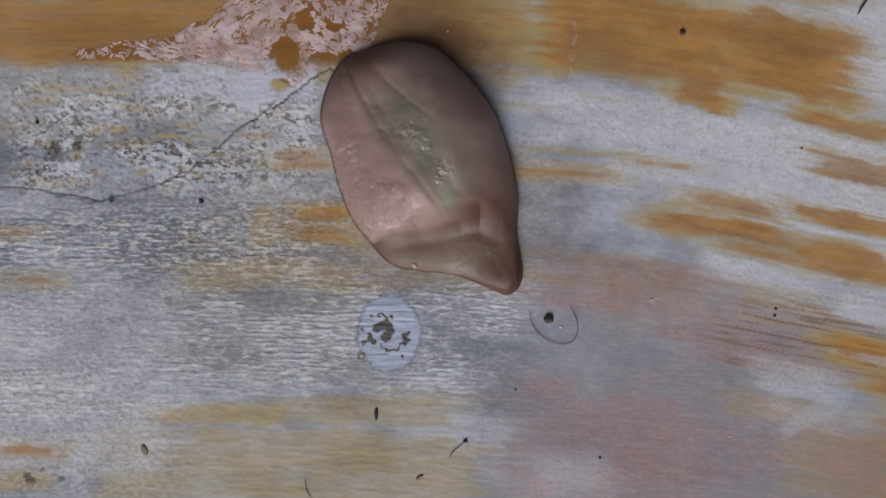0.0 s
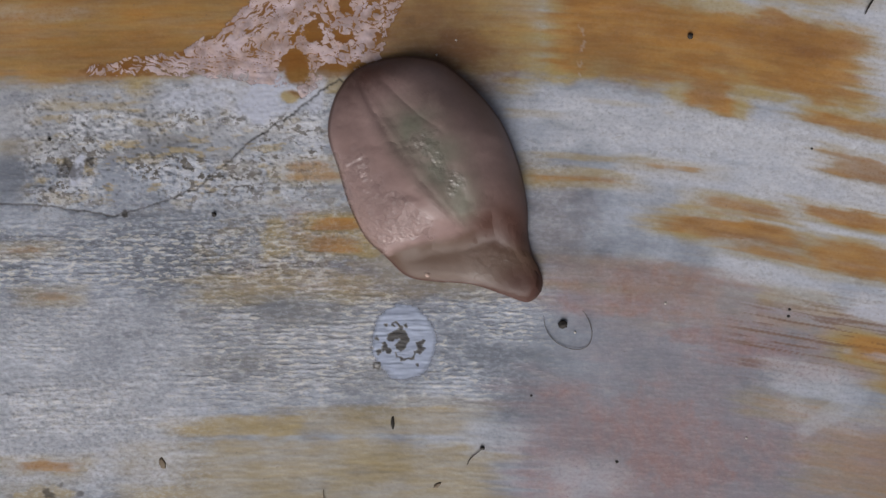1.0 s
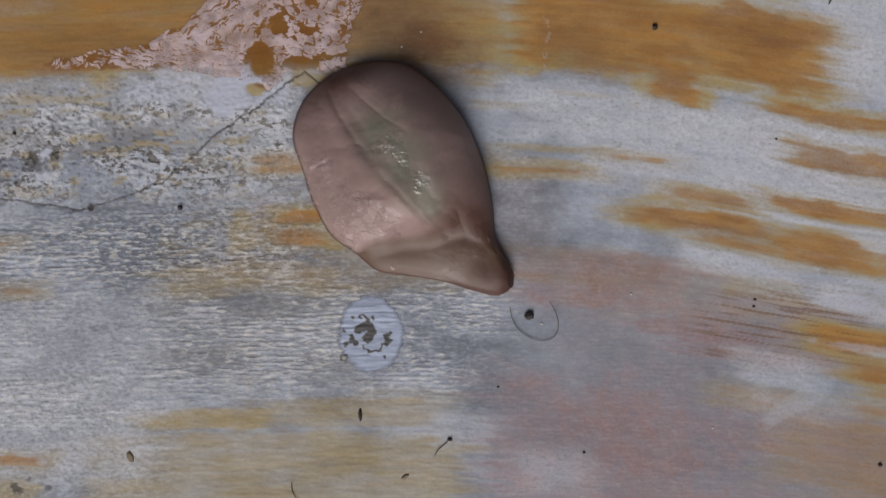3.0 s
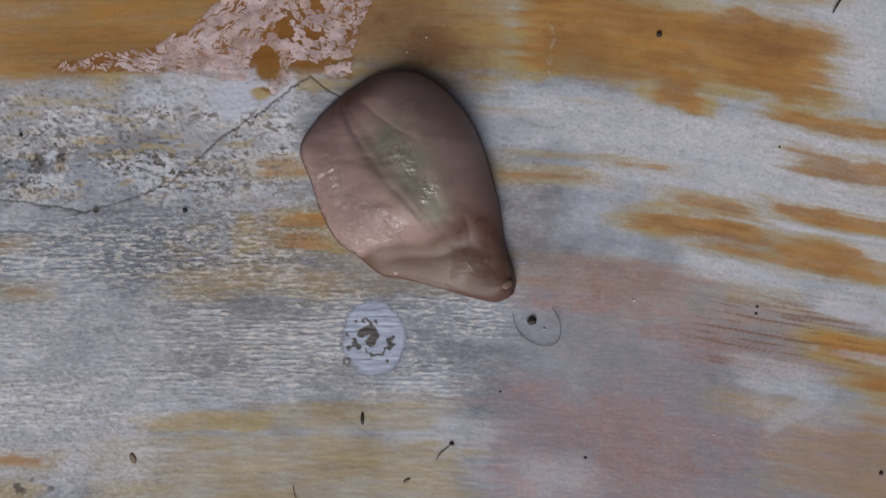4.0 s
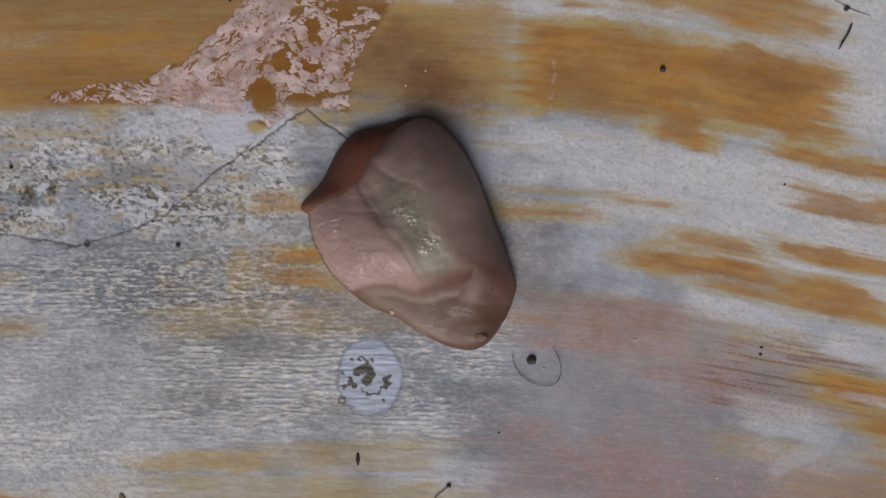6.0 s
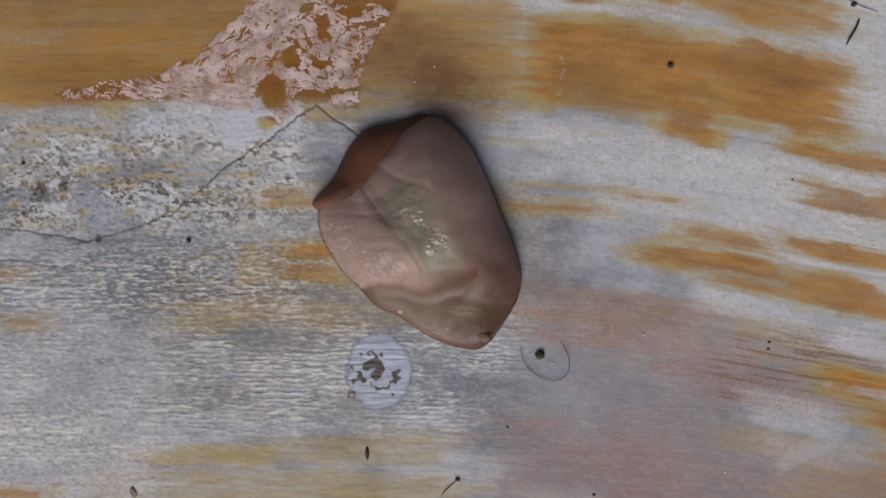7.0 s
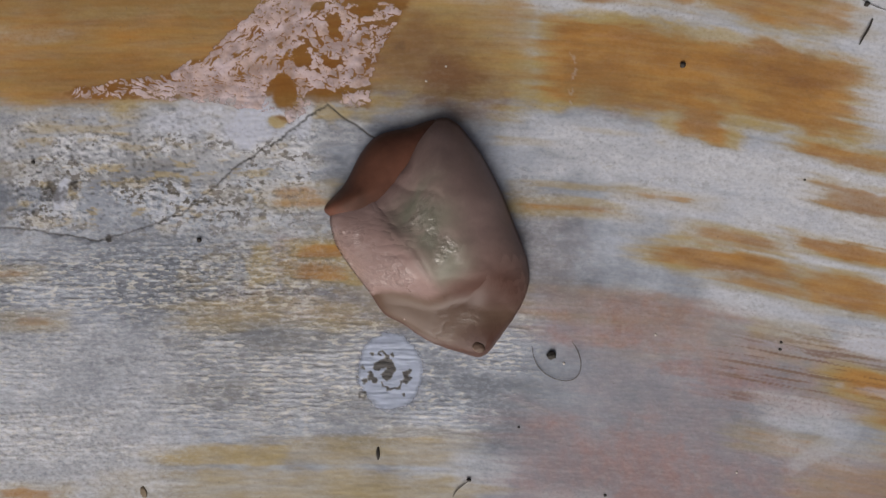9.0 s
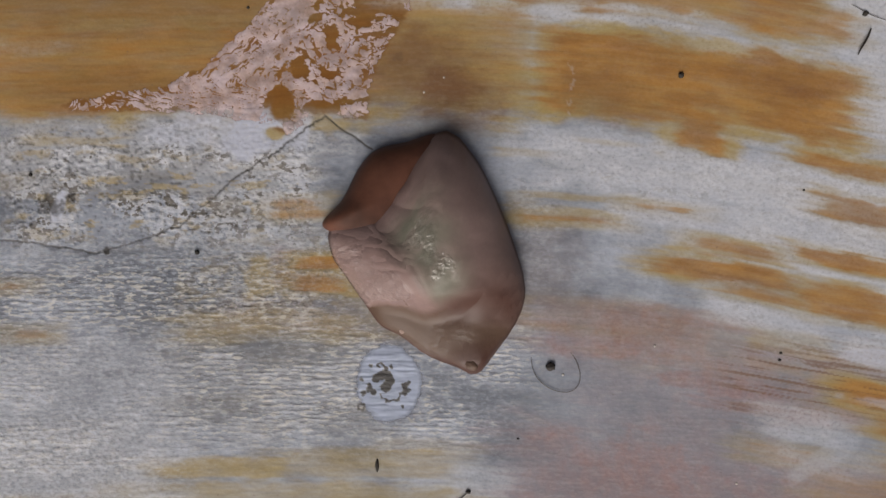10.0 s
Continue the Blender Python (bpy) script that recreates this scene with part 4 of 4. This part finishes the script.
def skin_patch(parent, cx, cy, half):
    """One stiff patch of skin that laps over its neighbours, and its poses in time. The skin is laid out as a disc of radius 90 round the body's top."""
    n = 17
    g = np.linspace(-8 / 7, 8 / 7, n)
    gx, gy = np.meshgrid(g, g)
    dx, dy = cx + gx * half, cy + gy * half
    turns, leans = np.arctan2(dy, dx) / (2 * np.pi), np.radians(np.hypot(dx, dy))
    shapes = {t: skin_place(t, turns, leans).reshape(-1, 3) for t in TIMES}
    weight = 1 - 0.9 * ramp(np.hypot(gx, gy).ravel(), 0.4, 1.0)
    ref = shapes[TIMES[3]]
    laid = []
    for t in TIMES:
        m, shift = rigid(shapes[t], ref, weight)
        laid.append(shapes[t] @ m.T + shift)
    ref = np.mean(laid, 0)
    near = np.hypot(gx, gy).ravel() < 0.8
    strain = max(np.sqrt(((p - ref)[near] ** 2).sum(1).mean()) for p in laid) / U
    if strain > 2.4 and half > 6:
        q = half / 2.5
        for ox, oy in ((-0.5, -0.43), (0.5, -0.43), (-0.25, 0.43), (0.75, 0.43)):
            skin_patch(parent, cx + ox * q, cy + oy * q, half * 0.64)
        return
    ref = ref - ref.mean(0)
    grid = ref.reshape(n, n, 3)
    normal = np.cross(np.gradient(grid, axis=1), np.gradient(grid, axis=0)).reshape(-1, 3)
    normal /= np.linalg.norm(normal, axis=1)[:, None] + 1e-12
    dip = np.clip((np.hypot(gx, gy).ravel() - 0.58) / 0.75, 0, 1) ** 2
    i = np.arange((n - 2) ** 2).reshape(n - 2, n - 2)
    faces = np.stack([i[:-1, :-1], i[:-1, 1:], i[1:, 1:], i[1:, :-1]], -1).reshape(-1, 4)
    inner = np.arange(n * n).reshape(n, n)[1:-1, 1:-1].ravel()
    m, shift = rigid(ref, shapes[TIMES[0]], weight)
    centre = (skin_place(TIMES[0], np.array([0.0]), np.array([0.0])) * [1, 1, 0]).mean(0)
    outward = shapes[TIMES[0]].mean(0) - centre
    if ((m @ normal[n * n // 2]) @ outward) < 0:
        normal, faces = -normal, faces[:, ::-1]
    verts = ref - normal * (0.000057 * half * dip)[:, None]
    verts = verts[inner]
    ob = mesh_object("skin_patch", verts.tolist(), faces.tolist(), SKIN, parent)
    ob.data.normals_split_custom_set_from_vertices(normal[inner].tolist())
    flat = flat_skin(TIMES[0], turns, leans).reshape(-1, 2)[inner]
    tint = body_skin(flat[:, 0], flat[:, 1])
    # rim on the board: umber foot edge, with contact shade put into its colour
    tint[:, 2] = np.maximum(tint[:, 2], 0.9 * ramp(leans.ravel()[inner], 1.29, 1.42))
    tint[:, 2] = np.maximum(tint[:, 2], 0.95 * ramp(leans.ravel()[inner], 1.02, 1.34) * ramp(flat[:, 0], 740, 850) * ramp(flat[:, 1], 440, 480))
    rest = np.column_stack([(flat[:, 0] - 784) * U, (441 - flat[:, 1]) * U, shapes[TIMES[0]][inner, 2]])
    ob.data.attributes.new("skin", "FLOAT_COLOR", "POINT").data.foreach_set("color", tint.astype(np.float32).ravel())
    ob.data.attributes.new("slime", "FLOAT", "POINT").data.foreach_set("value", body_slime(flat[:, 0], flat[:, 1]).astype(np.float32))
    ob.data.attributes.new("rest", "FLOAT_VECTOR", "POINT").data.foreach_set("vector", rest.astype(np.float32).ravel())
    rows = []
    for t in TIMES:
        m, shift = rigid(ref, shapes[t], weight)
        rows.append((t, Matrix.Translation(shift) @ Matrix(m.tolist()).to_4x4()))
    ob.matrix_basis = rows[0][1]
    PATCHES.append((ob, rows))


slug = tagged(new("slug"), "wet pinkish-brown slug drawing itself together on the stained board", "slug")
PATCHES = []
PITCH = 9.8
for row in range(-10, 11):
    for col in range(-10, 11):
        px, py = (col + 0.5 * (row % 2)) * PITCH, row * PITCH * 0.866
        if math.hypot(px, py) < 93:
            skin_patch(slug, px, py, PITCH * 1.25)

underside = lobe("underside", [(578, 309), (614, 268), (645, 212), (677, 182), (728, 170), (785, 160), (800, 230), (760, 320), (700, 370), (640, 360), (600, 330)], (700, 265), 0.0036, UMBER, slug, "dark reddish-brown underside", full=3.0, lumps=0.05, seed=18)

def small_bulge(name, radii, mat, parent, label, seed):
    bm = bmesh.new()
    bmesh.ops.create_icosphere(bm, subdivisions=3, radius=1)
    for p in bm.verts:
        k = 1 + 0.25 * noise.noise(p.co * 2.1 + Vector((seed, 0, 0)))
        p.co = Vector((p.co.x * radii[0] * U, p.co.y * radii[1] * U, p.co.z * radii[2] * U)) * k
    me = bpy.data.meshes.new(name)
    bm.to_mesh(me)
    me.materials.append(mat)
    me.shade_smooth()
    ob = new(name, me)
    ob.parent = parent
    return tagged(ob, label)


mouth = small_bulge("mouth", (12, 9, 5), MOUTH_SKIN, slug, "small dark brown mouth", 3.0)
bead = small_bulge("bead", (5, 5, 3), BEAD_SKIN, slug, "tiny pale bead on the fringe", 5.0)

# ---- crumbs, fibres and other litter on the board ----


def crumb(name, u, v, ru, rv, tall, turn, mat, seed, label, category, group=""):
    bm = bmesh.new()
    bmesh.ops.create_icosphere(bm, subdivisions=3, radius=1)
    for p in bm.verts:
        k = 1 + 0.32 * noise.noise(p.co * 1.7 + Vector((seed * 3.1, 0, 0))) + 0.14 * noise.noise(p.co * 4.5 + Vector((0, seed * 1.7, 0)))
        p.co = Vector((p.co.x * ru * 0.85 * U, p.co.y * rv * 0.85 * U, p.co.z * tall * 0.8 * U)) * k
    low = min(p.co.z for p in bm.verts)
    me = bpy.data.meshes.new(name)
    bm.to_mesh(me)
    me.materials.append(mat)
    me.shade_smooth()
    ob = new(name, me)
    ob.matrix_basis = Matrix.Translation(place(u, v, -0.5 * low)) @ Matrix.Rotation(radians(turn), 4, "Z")
    return tagged(ob, label, category, group)


def strand(name, points, thick, mat, label, category, lift=0.0002, parent=None):
    """A fine round strand through the given places, thinner at its ends."""
    cu = bpy.data.curves.new(name, "CURVE")
    cu.dimensions, cu.bevel_depth, cu.bevel_resolution, cu.resolution_u = "3D", thick * U, 2, 10
    sp = cu.splines.new("NURBS")
    sp.points.add(len(points) - 1)
    for k, (u, v) in enumerate(points):
        sp.points[k].co = (*place(u, v, lift), 1)
        sp.points[k].radius = 0.55 if k in (0, len(points) - 1) else 1.0
    sp.use_endpoint_u, sp.order_u = True, 4
    cu.use_fill_caps = True
    cu.materials.append(mat)
    flat = new("strand_curve", cu)
    me = bpy.data.meshes.new_from_object(flat.evaluated_get(bpy.context.evaluated_depsgraph_get()))
    bpy.data.objects.remove(flat)
    me.name = name
    ob = new(name, me)
    ob.parent = parent
    return tagged(ob, label, category)


CRUMBS = [(971, 565, 10, 8, 6, 10), (357, 356, 5, 5, 4, 0), (64, 214, 4, 4, 3, 0), (1204, 66, 6, 6, 5, 20), (1060, 810, 3.2, 3, 2, 0), (1520, -32, 6, 5, 4, 30), (1577, 845, 4, 4, 3, 0), (824, 781, 5, 4, 4, 0), (1366, 548, 3, 2.5, 2, 0), (1364, 560, 3, 2.5, 2, 0), (455, -70, 3, 3, 2, 0), (1410, 268, 2.5, 2.5, 2, 0), (912, 690, 2.5, 2, 2, 0)]
for k, (cu_, cv_, a, b, c, turn) in enumerate(CRUMBS):
    big = a > 8
    crumb("soil_crumb", cu_, cv_, a, b, c, turn, SOIL, k, "black crumb of soil inside a curled hair" if big else "tiny dark crumb of soil on the board", "soil crumb", "crumbs on the board")
for k, (cu_, cv_, a) in enumerate([(1151, 532, 2.6), (1287, 772, 2.4), (992, 580, 2.4), (760, 85, 2.2), (795, 60, 2.0)]):
    crumb("sand_grain", cu_, cv_, a, a, a * 0.8, 0, GRIT, 40 + k, "tiny pale glinting grain of sand", "sand grain", "sand grains on the board")
crumb("seed_husk", 251, 798, 7, 12, 2, 15, HUSK, 60, "small flat brown seed husk on the board", "seed husk")
crumb("seed_husk", 742, 846, 9, 4, 2.5, 35, HUSK, 61, "faint brown flake of seed husk on the board", "seed husk")
crumb("wood_splinter", 666, 733, 3.6, 13, 3.5, 0, SOIL, 62, "short black upright splinter on the board", "splinter")
strand("hair", [(937, 548), (938, 570), (950, 592), (972, 606), (996, 612), (1014, 606), (1022, 590), (1021, 570), (1014, 552), (1006, 542)], 0.55, HAIR, "fine dark hair curled into a loop on the board", "hair")
strand("twig", [(823, 782), (815, 789), (806, 795), (799, 802), (796, 810)], 0.9, FIBRE, "thin bent dark stalk on the board", "twig")
strand("stick", [(1505, 38), (1511, 26), (1520, 14), (1526, 0), (1528, -6)], 1.7, FIBRE, "short dark stick on the pale board", "twig", 0.0003)
strand("root_hair", [(1496, -48), (1508, -42), (1520, -33), (1540, -24), (1560, -18)], 0.6, FIBRE, "very fine pale brown root hair", "hair")
strand("stalk", [(540, 850), (538, 862), (541, 872), (549, 882)], 1.0, HUSK, "small bent brown stalk on the board", "twig")


# ---- movement: the skin patches draw together; the underside comes out, as (seconds, right, down, lift in mm); mouth and bead ride on the skin ----
UNDERSIDE_MOVES = [(0, 34, -10, -3.4), (2.5, 26, -12, -3.2), (4.5, 10, -30, -2.9), (5.0, 0, -30, -1.6), (5.5, -6, -22, -0.7), (7, -2, -16, -0.2), (8.5, 0, -8, 0), (10, 0, 0, 0)]


MOUTH_MOVES = [(0, 905, 480, 35, -1.6), (2.7, 912, 486, 35, -1.4), (3.8, 925, 495, 35, 2.3), (4.5, 918, 502, 52, 2.6), (5.5, 891, 513, 76, 2.7), (7, 873, 528, 82, 2.7), (8.5, 850, 541, 89, 2.7), (10, 833, 556, 96, 2.5)]
BEAD_MOVES = [(0, 736, 470), (2.5, 734, 472), (5.5, 732, 474), (7, 730, 484), (8.5, 721, 493), (10, 715, 498)]


def motions():
    walk(mouth, [(t, Matrix.Translation(place(u, v, up * 0.001)) @ Matrix.Rotation(radians(60 - way), 4, "Z")) for t, u, v, way, up in MOUTH_MOVES])
    walk(bead, [(t, Matrix.Translation(place(u, v, 0.0012))) for t, u, v in BEAD_MOVES])
    for ob, rows in PATCHES:
        walk(ob, rows)
    home = underside.location.copy()
    walk(underside, [(t, Matrix.Translation(home + Vector((dx * U, -dy * U, up * 0.001)))) for t, dx, dy, up in UNDERSIDE_MOVES])


motions()
